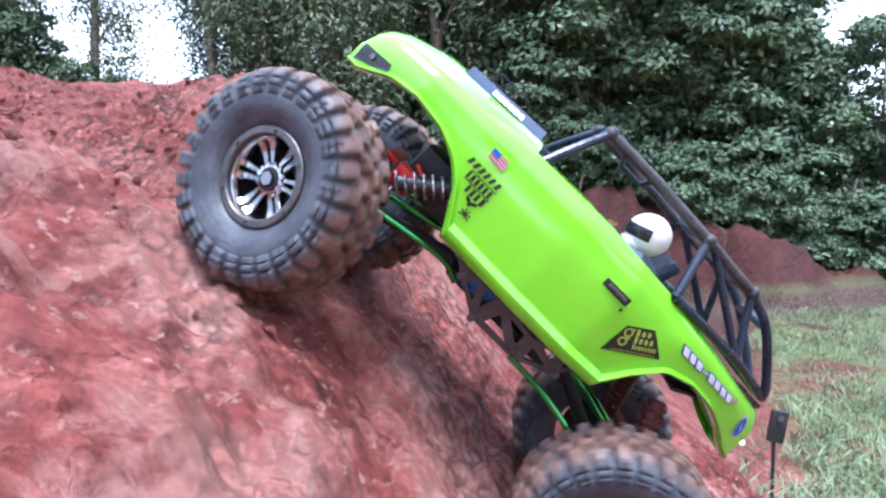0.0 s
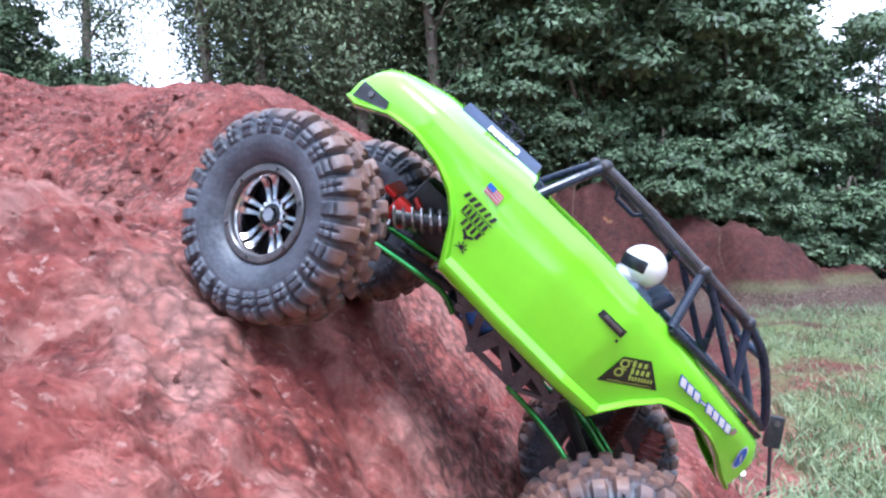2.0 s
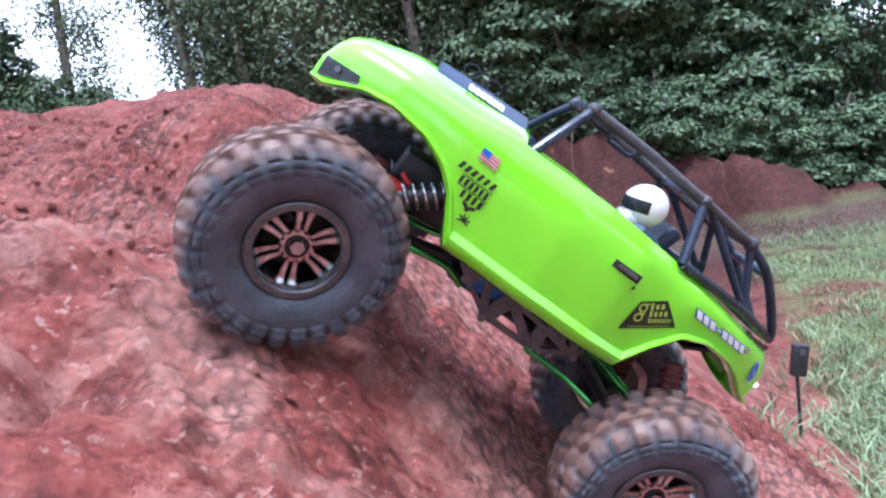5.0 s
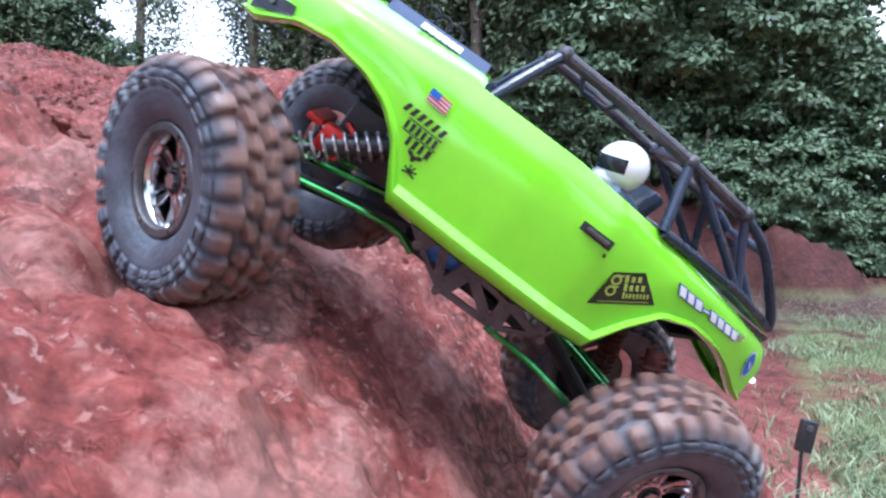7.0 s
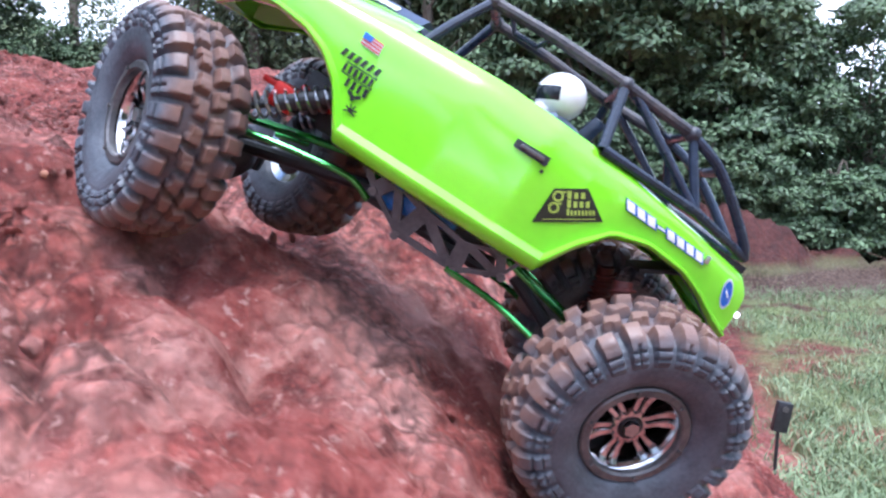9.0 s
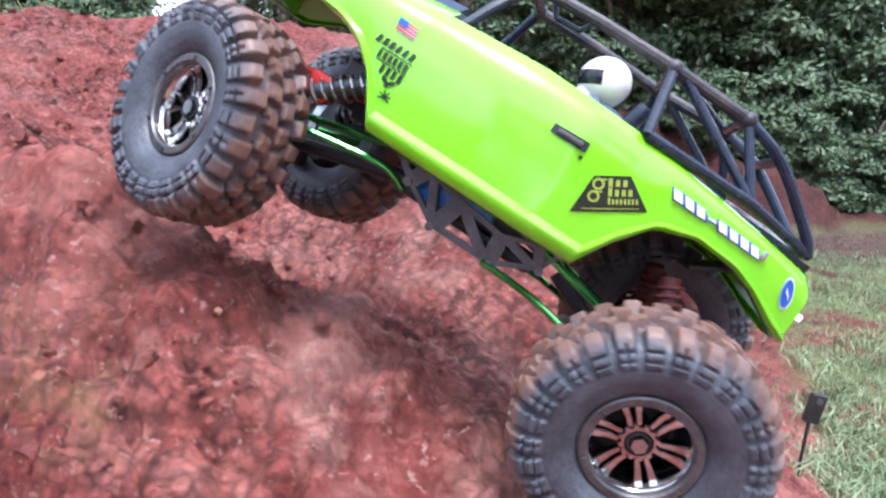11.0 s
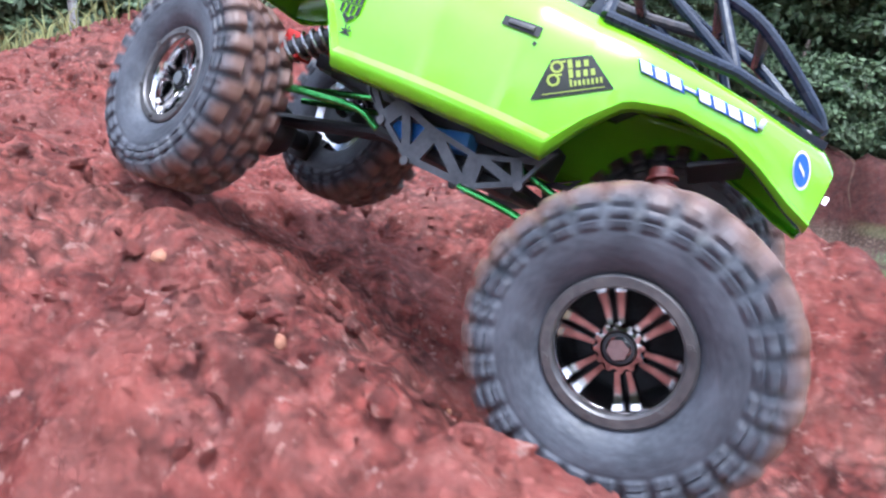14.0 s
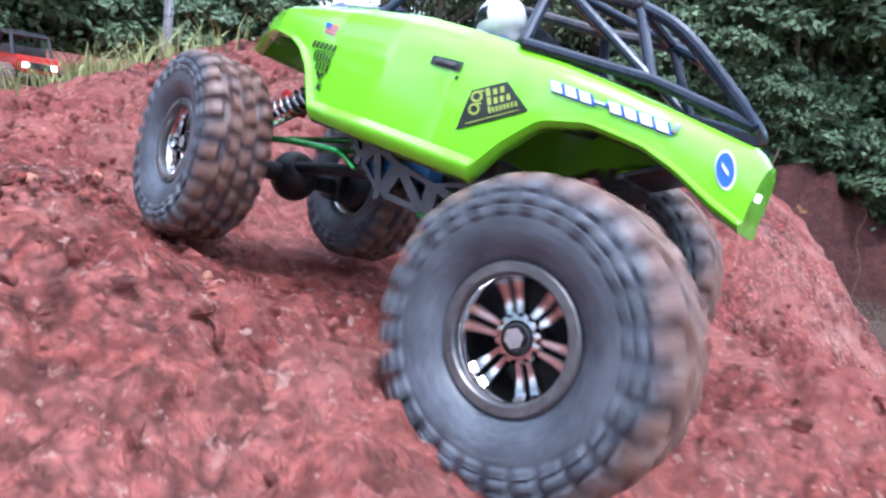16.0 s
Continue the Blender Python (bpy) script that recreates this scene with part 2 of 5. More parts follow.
DECAL_RED = material("red_vinyl", (0.45, 0.03, 0.03), (0.55, 0.05, 0.05), 50, 0.35)
NAVY = material("navy_panel", (0.018, 0.032, 0.075), (0.034, 0.056, 0.12), 30, 0.45, coat=0.0)
SUIT = material("driver_suit", (0.06, 0.09, 0.15), (0.14, 0.18, 0.26), 40, 0.7)
LINING = material("pale_lining", (0.34, 0.32, 0.30), (0.48, 0.46, 0.43), 40, 0.6)
VISOR = material("dark_visor", (0.01, 0.012, 0.016), (0.02, 0.024, 0.03), 30, 0.1)
BARK = material("bark", (0.10, 0.08, 0.06), (0.26, 0.22, 0.18), 5, 0.9, bump=0.6, bump_scale=30)
ROOT = material("root_bark", (0.09, 0.05, 0.035), (0.20, 0.13, 0.09), 12, 0.9)
LEAF_A = material("glossy_leaf", (0.060, 0.104, 0.050), (0.136, 0.198, 0.098), 0.6, 0.55, island=0.5)
LEAF_B = material("olive_leaf", (0.080, 0.118, 0.058), (0.175, 0.215, 0.110), 1.0, 0.6, island=0.5)
GRASS = material("grass_blade", (0.13, 0.19, 0.085), (0.30, 0.36, 0.20), 1.5, 0.6, island=0.4)
STRAW = material("dry_grass", (0.16, 0.20, 0.06), (0.34, 0.34, 0.14), 6, 0.7, island=0.4)
STONE = material("ochre_stone", (0.30, 0.11, 0.07), (0.48, 0.24, 0.15), 30, 0.85, bump=0.5, bump_scale=120)
LAMP = bpy.data.materials.new("lamp_glow")
LAMP.use_nodes = True
LAMP.node_tree.nodes["Principled BSDF"].inputs["Emission Color"].default_value = (1.0, 0.75, 0.7, 1)
LAMP.node_tree.nodes["Principled BSDF"].inputs["Emission Strength"].default_value = 4.0
TAIL = bpy.data.materials.new("tail_glow")
TAIL.use_nodes = True
TAIL.node_tree.nodes["Principled BSDF"].inputs["Base Color"].default_value = (0.7, 0.65, 0.7, 1)
TAIL.node_tree.nodes["Principled BSDF"].inputs["Emission Color"].default_value = (1.0, 0.80, 0.95, 1)
TAIL.node_tree.nodes["Principled BSDF"].inputs["Emission Strength"].default_value = 1.0


# ---- mesh helpers ----
def link_mesh(name, me, mats, parent=None, label="", smooth=0):
    for m in mats if isinstance(mats, (list, tuple)) else [mats]:
        me.materials.append(m)
    ob = new(name, me)
    if parent is not None:
        ob.parent = parent
    if smooth:
        me.shade_smooth()
        me.set_sharp_from_angle(angle=radians(smooth))
    if label:
        ob["label"] = label
    return ob


def part(name, bm, mats, parent=None, label="", smooth=35):
    bmesh.ops.recalc_face_normals(bm, faces=bm.faces)
    me = bpy.data.meshes.new(name)
    bm.to_mesh(me)
    bm.free()
    return link_mesh(name, me, mats, parent, label, smooth)


def add_box(bm, size, m, bevel=0.0, mat=0):
    geom = bmesh.ops.create_cube(bm, size=1.0, matrix=m @ Matrix.Diagonal((*size, 1)))
    faces = {f for v in geom["verts"] for f in v.link_faces}
    if bevel:
        edges = {e for f in faces for e in f.edges}
        r = bmesh.ops.bevel(bm, geom=list(edges), offset=bevel, segments=2, affect="EDGES", profile=0.6)
        faces = set(r["faces"]) | {f for f in faces if f.is_valid}
    for f in faces:
        f.material_index = mat


def add_tube(bm, pts, r, n=10, mat=0):
    pts = [Vector(p) for p in pts]
    rings = []
    up = Vector((0.13, 0.31, 0.94)).normalized()
    for i, p in enumerate(pts):
        d = (pts[min(i + 1, len(pts) - 1)] - pts[max(i - 1, 0)]).normalized()
        a = d.cross(up).normalized()
        b = d.cross(a).normalized()
        rad = r[i] if isinstance(r, (list, tuple)) else r
        rings.append([bm.verts.new(p + (a * math.cos(k * 2 * math.pi / n) + b * math.sin(k * 2 * math.pi / n)) * rad) for k in range(n)])
    for u, v in zip(rings, rings[1:]):
        for k in range(n):
            f = bm.faces.new((u[k], u[(k + 1) % n], v[(k + 1) % n], v[k]))
            f.material_index = mat
    for ring in (rings[0], rings[-1]):
        f = bm.faces.new(ring)
        f.material_index = mat


def add_lathe(bm, profile, n=48, mat=0, closed=False):
    """Spins (radius, y) pairs round the y axis."""
    rings = [[bm.verts.new((r * math.cos(k * 2 * math.pi / n), y, r * math.sin(k * 2 * math.pi / n))) for k in range(n)] for r, y in profile]
    pairs = list(zip(rings, rings[1:])) + ([(rings[-1], rings[0])] if closed else [])
    for u, v in pairs:
        for k in range(n):
            f = bm.faces.new((u[k], u[(k + 1) % n], v[(k + 1) % n], v[k]))
            f.material_index = mat


def curve_points(pts, n=6):
    """A smooth run of points through pts."""
    P = [Vector(p) for p in pts]
    P = [2 * P[0] - P[1]] + P + [2 * P[-1] - P[-2]]
    out = []
    for i in range(1, len(P) - 2):
        for k in range(n):
            t = k / n
            a, b, c, d = P[i - 1:i + 3]
            out.append(0.5 * (2 * b + (c - a) * t + (2 * a - 5 * b + 4 * c - d) * t * t + (3 * b - a - 3 * c + d) * t ** 3))
    out.append(P[-2])
    return out


def ramp_at(x, table):
    xs, ys = zip(*table)
    return float(np.interp(x, xs, ys))


# ---- ground ----
def smooth_step(u):
    u = np.clip(u, 0, 1)
    return u * u * (3 - 2 * u)


LUMPS = [[-0.015, -0.04, 0.04, 0.018, -0.072, -0.036, -0.026], [-0.18, -0.007, 0.017, -0.019, -0.028, -0.004, -0.002], [-0.5, 0.084, 0.033, -0.076, 0.038, -0.009, -0.025], [-0.087, 0.216, -0.239, 0.1, 0.074, -0.049, -0.07], [0.024, -0.04, 0.059, 0.159, 0.04, -0.024, -0.032], [0.06, 0.064, 0.052, -0.023, 0.015, 0.011, 0.001], [-0.002, -0.105, -0.029, 0.029, 0.042, 0.023, 0.004], [0.048, 0.096, 0.063, 0.09, 0.086, 0.019, 0.001]]


def ground_height(x, y):
    """Clay mound that rises to the left, a low grass field beyond its foot, and an eroded bank behind the field."""
    x, y = np.asarray(x, float), np.asarray(y, float)
    xc = np.clip(x, -3, 3)
    z = -1.3 + 1.52 * smooth_step((1.35 - xc) / 2.35) + 0.05 * np.clip(y - 0.8, 0, 3.0) * smooth_step(-xc / 1.5)
    for i, row in enumerate(LUMPS):
        for j, h in enumerate(row):
            z = z + h * np.exp(-((x + 1.15 - 0.2 * i) ** 2 + (y - 0.3 - 0.2 * j) ** 2) / 0.045)
    for cx, cy, h, w in ((-0.60, 0.46, 0.020, 0.06), (-0.78, 0.60, -0.035, 0.11), (-0.95, 1.30, 0.05, 0.20), (-1.36, 1.48, 0.16, 0.22), (-0.60, 1.25, -0.09, 0.16), (-0.45, 0.95, -0.03, 0.12), (-0.775, 0.625, 0.034, 0.055), (-0.50, 0.52, -0.028, 0.06), (-2.32, 1.76, -0.05, 0.25), (-0.845, 0.69, -0.024, 0.06), (-0.61, 0.56, 0.026, 0.075), (-0.625, 0.520, 0.014, 0.040), (-0.705, 0.60, 0.012, 0.045), (-0.83, 0.70, 0.020, 0.04), (-0.575, 0.515, -0.016, 0.045), (-0.30, 0.405, -0.013, 0.045), (-0.375, 0.435, -0.013, 0.04), (-1.03, 0.845, -0.018, 0.06), (-1.10, 0.90, -0.014, 0.05)):
        z = z + h * np.exp(-((x - cx) ** 2 + (y - cy) ** 2) / (2 * w * w))
    # low ridge behind the crest
    z = z + 0.20 * np.exp(-((y - 2.05 - 0.1 * np.sin(x * 4)) / 0.36) ** 2) * smooth_step((x + 2.1) / 0.7) * smooth_step((0.15 - x) / 0.7)
    top = np.clip(0.72 - 0.27 * x - 0.19 * np.clip(x - 1.1, 0, 9), -1.08, 0.75)
    foot = 8.9 + 0.35 * np.sin(x * 1.3) + 0.2 * np.sin(x * 3.1 + 1)
    bank = -1.32 + (top + 1.32) * smooth_step((y - foot) / 0.8) ** 0.8
    return np.maximum(z, bank) + 0.25 * smooth_step((-y - 1.0) / 4)


def spaced(lo, hi, step, far, grow=1.16):
    mid = list(np.arange(lo, hi, step))
    a, d = [], step
    x = lo
    while x > -far:
        d *= grow
        x -= min(d, 30)
        a.append(x)
    b, d = [], step
    x = mid[-1]
    while x < far:
        d *= grow
        x += min(d, 30)
        b.append(x)
    return np.array(a[::-1] + mid + b)


def build_ground():
    gx, gy = spaced(-1.6, 0.35, 0.0055, 260), spaced(0.15, 1.6, 0.0055, 260)
    gx, gy = np.unique(np.concatenate([gx, np.arange(0.73, 8.0, 0.09)])), np.unique(np.concatenate([gy, np.arange(8.21, 10.6, 0.06)]))
    X, Y = np.meshgrid(gx, gy)
    Z = ground_height(X, Y)
    flat = np.stack([X, Y, Z], -1).reshape(-1, 3)
    for i, (x, y, z) in enumerate(flat):
        near = math.exp(-max(0.0, math.hypot(x + 0.5, y - 0.8) - 1.4) / 2.0)
        h = 0.0
        if near > 0.02:
            p = Vector((x * 1.0, y * 1.0, z * 0.7))
            dist, cells = noise.voronoi(p * 7.0 + noise.noise_vector(p * 6) * 0.45)
            h += near * (0.06 * min(0.2, dist[1] - dist[0]) - 0.008)
            h += near * 0.011 * noise.fractal(p * 9 + Vector((3, 1, 0)), 0.8, 2.1, 5)
            d2, c2 = noise.voronoi(p * 26 + noise.noise_vector(p * 20) * 0.5)
            rough = 0.5 + 0.5 * noise.noise(p * 5 + Vector((9, 2, 4)))
            h += near * (0.4 + rough) * 0.017 * (min(0.5, d2[1] - d2[0]) - 0.2)
            h += near * (0.3 + rough) * 0.0060 * noise.fractal(p * 55, 0.5, 2.0, 3)
            # ledges of hard clay across the steep face
            f = (z / 0.034 + 1.1 * noise.noise(p * 3.2)) % 1.0
            hard = 0.15 + 0.85 * math.exp(-((x + 0.52) ** 2 + (y - 0.40) ** 2) / 0.05)
            # broken slabs, each tilted its own way, with open cracks between them
            q = p * 9.5 + noise.noise_vector(p * 5) * 0.5
            ds, cs = noise.voronoi(q)
            away = q - cs[0]
            tilt = noise.noise_vector(cs[0] * 3.7)
            slab = 0.20 + 0.7 * math.exp(-((x + 0.48) ** 2 + (y - 0.40) ** 2) / 0.05)
            h += near * slab * (0.016 * noise.noise(cs[0] * 5.1) + 0.020 * away.dot(tilt) - 0.016 * max(0.0, 1 - (ds[1] - ds[0]) / 0.10))
            h += near * hard * 0.030 * (max(0.0, (f - 0.72) / 0.28) - f)
        if y > 7.5 and z > -1.29:
            h += 0.16 * noise.fractal(Vector((x * 0.9, y * 0.9, z * 0.5)), 0.8, 2, 4) + 0.24 * noise.noise(Vector((x * 3.2, y * 1.2, z * 0.8))) + 0.11 * noise.noise(Vector((x * 6.5, y * 2.0, 7))) + 0.05 * noise.noise(Vector((x * 11, y * 9, 3)))
        elif x > 0.6:
            h += 0.05 * noise.noise(Vector((x * 1.1, y * 1.1, 0))) + 0.015 * noise.noise(Vector((x * 6, y * 6, 2)))
        flat[i, 2] = z + h
    nx, ny = len(gx), len(gy)
    k = np.arange((nx) * (ny)).reshape(ny, nx)
    quads = np.stack([k[:-1, :-1], k[:-1, 1:], k[1:, 1:], k[1:, :-1]], -1).reshape(-1, 4)
    me = bpy.data.meshes.new("ground")
    me.from_pydata(flat.tolist(), [], quads.tolist())
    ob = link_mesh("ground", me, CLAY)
    me.shade_smooth()
    return tagged(ob, "rough red clay mound falling to a low grass field", "ground", kind="structure")


build_ground()


# ---- plants ----
def leaf_mesh(name, pos, length, width, droop, mats, rng, out):
    """Many small folded leaves at pos that face outwards and up."""
    n = len(pos)
    up = out * 0.7 + rng.normal(size=(n, 3)) * 0.42 + [0, 0, 0.55]
    up /= np.linalg.norm(up, axis=1)[:, None]
    d = np.cross(up, rng.normal(size=(n, 3)))
    d /= np.linalg.norm(d, axis=1)[:, None]
    d[:, 2] -= droop * 0.6
    d /= np.linalg.norm(d, axis=1)[:, None]
    s = np.cross(d, up)
    s /= np.linalg.norm(s, axis=1)[:, None]
    L = (length * rng.uniform(0.6, 1.3, n))[:, None]
    Wd = (width * rng.uniform(0.7, 1.2, n))[:, None]
    v = np.stack([pos, pos + d * L * 0.5 + s * Wd - up * Wd * 0.3, pos + d * L, pos + d * L * 0.5 - s * Wd - up * Wd * 0.3], 1).reshape(-1, 3)
    i = np.arange(n)[:, None] * 4
    f = np.concatenate([i + np.array([[0, 1, 2]]), i + np.array([[0, 2, 3]])], 0)
    me = bpy.data.meshes.new(name)
    me.from_pydata(v.tolist(), [], f.tolist())
    return me


def broad_tree(seed, leaves=34000, radius=(2.5, 2.2, 3.0), height=3.4, leaf=1.0, nb=150):
    rng = np.random.default_rng(seed)
    root = tagged(new("tree"), "dense dark green broadleaf tree on the red bank", "tree", group="trees behind the field")
    bm = bmesh.new()
    add_tube(bm, curve_points([(0, 0, -0.6), (0.06, 0.05, 0.8), (-0.08, 0.1, 2.0), (0.1, 0, 3.6)], 4), [0.2 - 0.011 * k for k in range(13)], 9)
    part("trunk", bm, BARK, root)
    u = rng.normal(size=(nb, 3))
    u /= np.linalg.norm(u, axis=1)[:, None]
    cent = u * np.array(radius) * rng.uniform(0.62, 1.02, nb)[:, None] + [0, 0, height]
    cent[:, 2] = np.maximum(cent[:, 2], 0.25)
    for k in range(10):
        bm = bmesh.new()
        c = cent[k]
        add_tube(bm, curve_points([(0, 0, 1.0 + 0.25 * k), (c[0] * 0.4, c[1] * 0.4, 1.3 + 0.3 * k), tuple(c * 0.9)], 4), [0.07, 0.065, 0.06, 0.05, 0.04, 0.034, 0.028, 0.02, 0.012], 6)
        part("limb", bm, BARK, root)
    who = rng.integers(0, nb, leaves)
    size = rng.uniform(0.28, 0.6, nb) * leaf ** 0.5
    off = rng.normal(size=(leaves, 3))
    off /= np.linalg.norm(off, axis=1)[:, None]
    off[:, 2] = np.abs(off[:, 2]) - 0.25
    pos = cent[who] + off * (size[who] * rng.uniform(0.35, 1.0, leaves) ** 0.6)[:, None] * [1, 1, 0.8]
    inner = rng.normal(size=(leaves // 5, 3)) * np.array(radius) * 0.36 + [0, 0, height]
    me = leaf_mesh("crown", np.concatenate([pos, inner]), 0.145 * leaf, 0.042 * leaf, 0.35, LEAF_A, rng, np.concatenate([off, inner * 0]))
    link_mesh("crown", me, LEAF_A, root)
    return root


def tall_tree(seed, height=8.5, leaves=13000):
    rng = np.random.default_rng(seed)
    root = tagged(new("tree"), "tall thin tree with hanging olive foliage and bare trunk", "tree", group="trees behind the field")
    bend = rng.uniform(-0.35, 0.35, 4)
    bm = bmesh.new()
    pts = curve_points([(0, 0, -0.6), (bend[0] * 0.4, 0, height * 0.3), (bend[1], bend[2], height * 0.65), (bend[3], 0.2, height)], 5)
    add_tube(bm, pts, [0.14 * (1 - 0.052 * k) for k in range(len(pts))], 8)
    part("trunk", bm, BARK, root)
    cl = []
    for k in range(26):
        z = height * (0.16 + 0.84 * rng.random() ** 0.8)
        a = rng.uniform(0, 6.28)
        r = rng.uniform(0.3, 1.5) * (1.1 - 0.5 * z / height)
        cl.append((r * math.cos(a) + bend[1] * z / height, r * math.sin(a), z))
        if k % 2 == 0:
            bm = bmesh.new()
            add_tube(bm, curve_points([(bend[1] * z / height * 0.9, 0, z - 0.7), (cl[-1][0] * 0.6, cl[-1][1] * 0.6, z - 0.1), cl[-1]], 3), [0.035, 0.03, 0.026, 0.022, 0.018, 0.014, 0.008], 5)
            part("limb", bm, BARK, root)
    cl = np.array(cl)
    who = rng.integers(0, len(cl), leaves)
    off = rng.normal(size=(leaves, 3))
    pos = cl[who] + off * [0.36, 0.36, 0.42]
    link_mesh("crown", leaf_mesh("crown", pos, 0.125, 0.023, 0.9, LEAF_B, rng, off * 0.6), LEAF_B, root)
    return root


def place(tree_ob, x, y, turn, s=1.0, first=False):
    z = float(ground_height(x, y))
    ob = tree_ob if first else copy_thing(tree_ob, Matrix())
    ob.scale = (s, s, s)
    ob.location = (x, y, z - 0.05)
    ob.rotation_euler = (0, 0, turn)
    return ob


def build_trees():
    rnd = random.Random(4)
    broad = [broad_tree(1), broad_tree(2, radius=(2.1, 2.0, 2.6), height=2.9)]
    tall = [tall_tree(5), tall_tree(6, 7.5, 12000), tall_tree(7, 9.5, 14000)]
    bush = [broad_tree(11, 11000, (2.5, 2.3, 2.4), 2.2, 2.0, 60), broad_tree(12, 11000, (2.2, 2.4, 2.0), 1.8, 2.0, 55)]
    for b in bush:
        b["label"], b["category"], b["group"] = "leafy green bush hanging over the red bank", "bush", "bushes on the bank"
        b.name = "bush"
    spots = [(1.6, 11.6, 1.0), (3.6, 11.9, 0.9), (6.3, 12.2, 0.72), (0.2, 12.6, 1.05), (2.5, 13.6, 1.2), (9.2, 13.6, 0.66), (4.1, 15.0, 1.0), (-1.6, 14.8, 1.0), (11.0, 12.0, 0.42), (1.0, 15.6, 1.4)]
    for i, (x, y, s) in enumerate(spots):
        place(broad[i % 2], x, y, rnd.uniform(0, 6.28), s, i < 2)
    thin = [(-1.3, 11.4), (-2.6, 11.0), (-3.6, 12.0), (-0.3, 13.0), (-4.6, 11.6), (-5.3, 13.2), (-2.0, 13.6), (-3.2, 14.5), (-6.2, 14.0), (-10.6, 12.2), (-11.8, 13.0), (-4.4, 15.5), (-3.9, 13.4), (-13.5, 14.0), (-5.6, 16.0), (-5.7, 11.9), (-3.0, 11.9), (-8.9, 12.8)]
    for i, (x, y) in enumerate(thin):
        place(tall[i % 3], x, y, rnd.uniform(0, 6.28), rnd.uniform(0.85, 1.15), i < 3)
    # bushes that hang over the lip of the bank
    for k in range(18):
        x = -1.0 + 0.46 * k
        place(bush[k % 2], x, 10.25 + 0.3 * rnd.random(), rnd.uniform(0, 6.28), rnd.uniform(0.24, 0.38), k < 2)
    # trees close behind the crest of the mound
    for i, (x, y) in enumerate(((-7.6, 5.8), (-8.6, 5.2), (-9.5, 6.6), (-8.8, 4.2), (-10.2, 5.2), (-9.5, 3.2), (-8.3, 4.9), (-10.6, 6.2), (-9.0, 5.9))):
        place(tall[i % 3], x, y, rnd.uniform(0, 6.28), rnd.uniform(0.8, 1.0))
    for x, y, s in ((-10.5, 7.0, 0.7), (-11.0, 4.6, 0.8), (-10.8, 2.6, 0.8)):
        place(broad[0], x, y, rnd.uniform(0, 6.28), s)
    # undergrowth among them
    for i, (x, y, h) in enumerate(((-6.6, 4.4, 0.42), (-7.0, 5.0, 0.44), (-7.4, 3.6, 0.5), (-6.2, 5.2, 0.36), (-5.6, 5.6, 0.30), (-5.0, 6.0, 0.26), (-4.4, 6.3, 0.24), (-3.8, 6.6, 0.22), (-6.0, 4.8, 0.3), (-7.8, 4.4, 0.5))):
        ob = place(bush[i % 2], x, y, rnd.uniform(0, 6.28), h)
        ob["label"], ob["group"] = "green bush in the undergrowth behind the mound", "undergrowth"
    # low distant clump on the skyline
    for x, y, s in ((-9.0, 12.6, 0.54), (-9.9, 13.4, 0.50), (-11.5, 12.4, 0.95), (-12.5, 14, 0.8)):
        place(broad[1], x, y, rnd.uniform(0, 6.28), s)
    # wood all round, behind the camera as well, which closes the place
    for k in range(26):
        a = radians(150 + k * 9.2)
        r = 19 + 5 * rnd.random()
        place((broad + tall)[k % 5], r * math.cos(a), r * math.sin(a) + 3, rnd.uniform(0, 6.28), 1.3)
    for k in range(14):
        place(broad[k % 2], -6 + k * 1.9, 18 + 3 * rnd.random(), rnd.uniform(0, 6.28), 1.25 if 3 < k < 7 else 0.6)


def blades(name, pts, h, spread, mat, rng, thick=0.004):
    n = len(pts)
    a = rng.uniform(0, 6.28, n)
    side = np.stack([np.cos(a), np.sin(a), np.zeros(n)], 1) * thick
    lean = rng.normal(size=(n, 3)) * spread
    lean[:, 2] = 1
    H = (h * rng.uniform(0.5, 1.4, n))[:, None]
    mid, tip = pts + lean * H * 0.55 * [0.6, 0.6, 1], pts + lean * H * [1.5, 1.5, 0.95]
    v = np.stack([pts - side, pts + side, mid + side * 0.8, mid - side * 0.8, tip], 1).reshape(-1, 3)
    i = np.arange(n)[:, None] * 5
    f = (i + np.array([[0, 1, 2, 3]])).tolist() + (i + np.array([[3, 2, 4]])).tolist()
    me = bpy.data.meshes.new(name)
    me.from_pydata(v.tolist(), [], f)
    return link_mesh(name, me, mat)


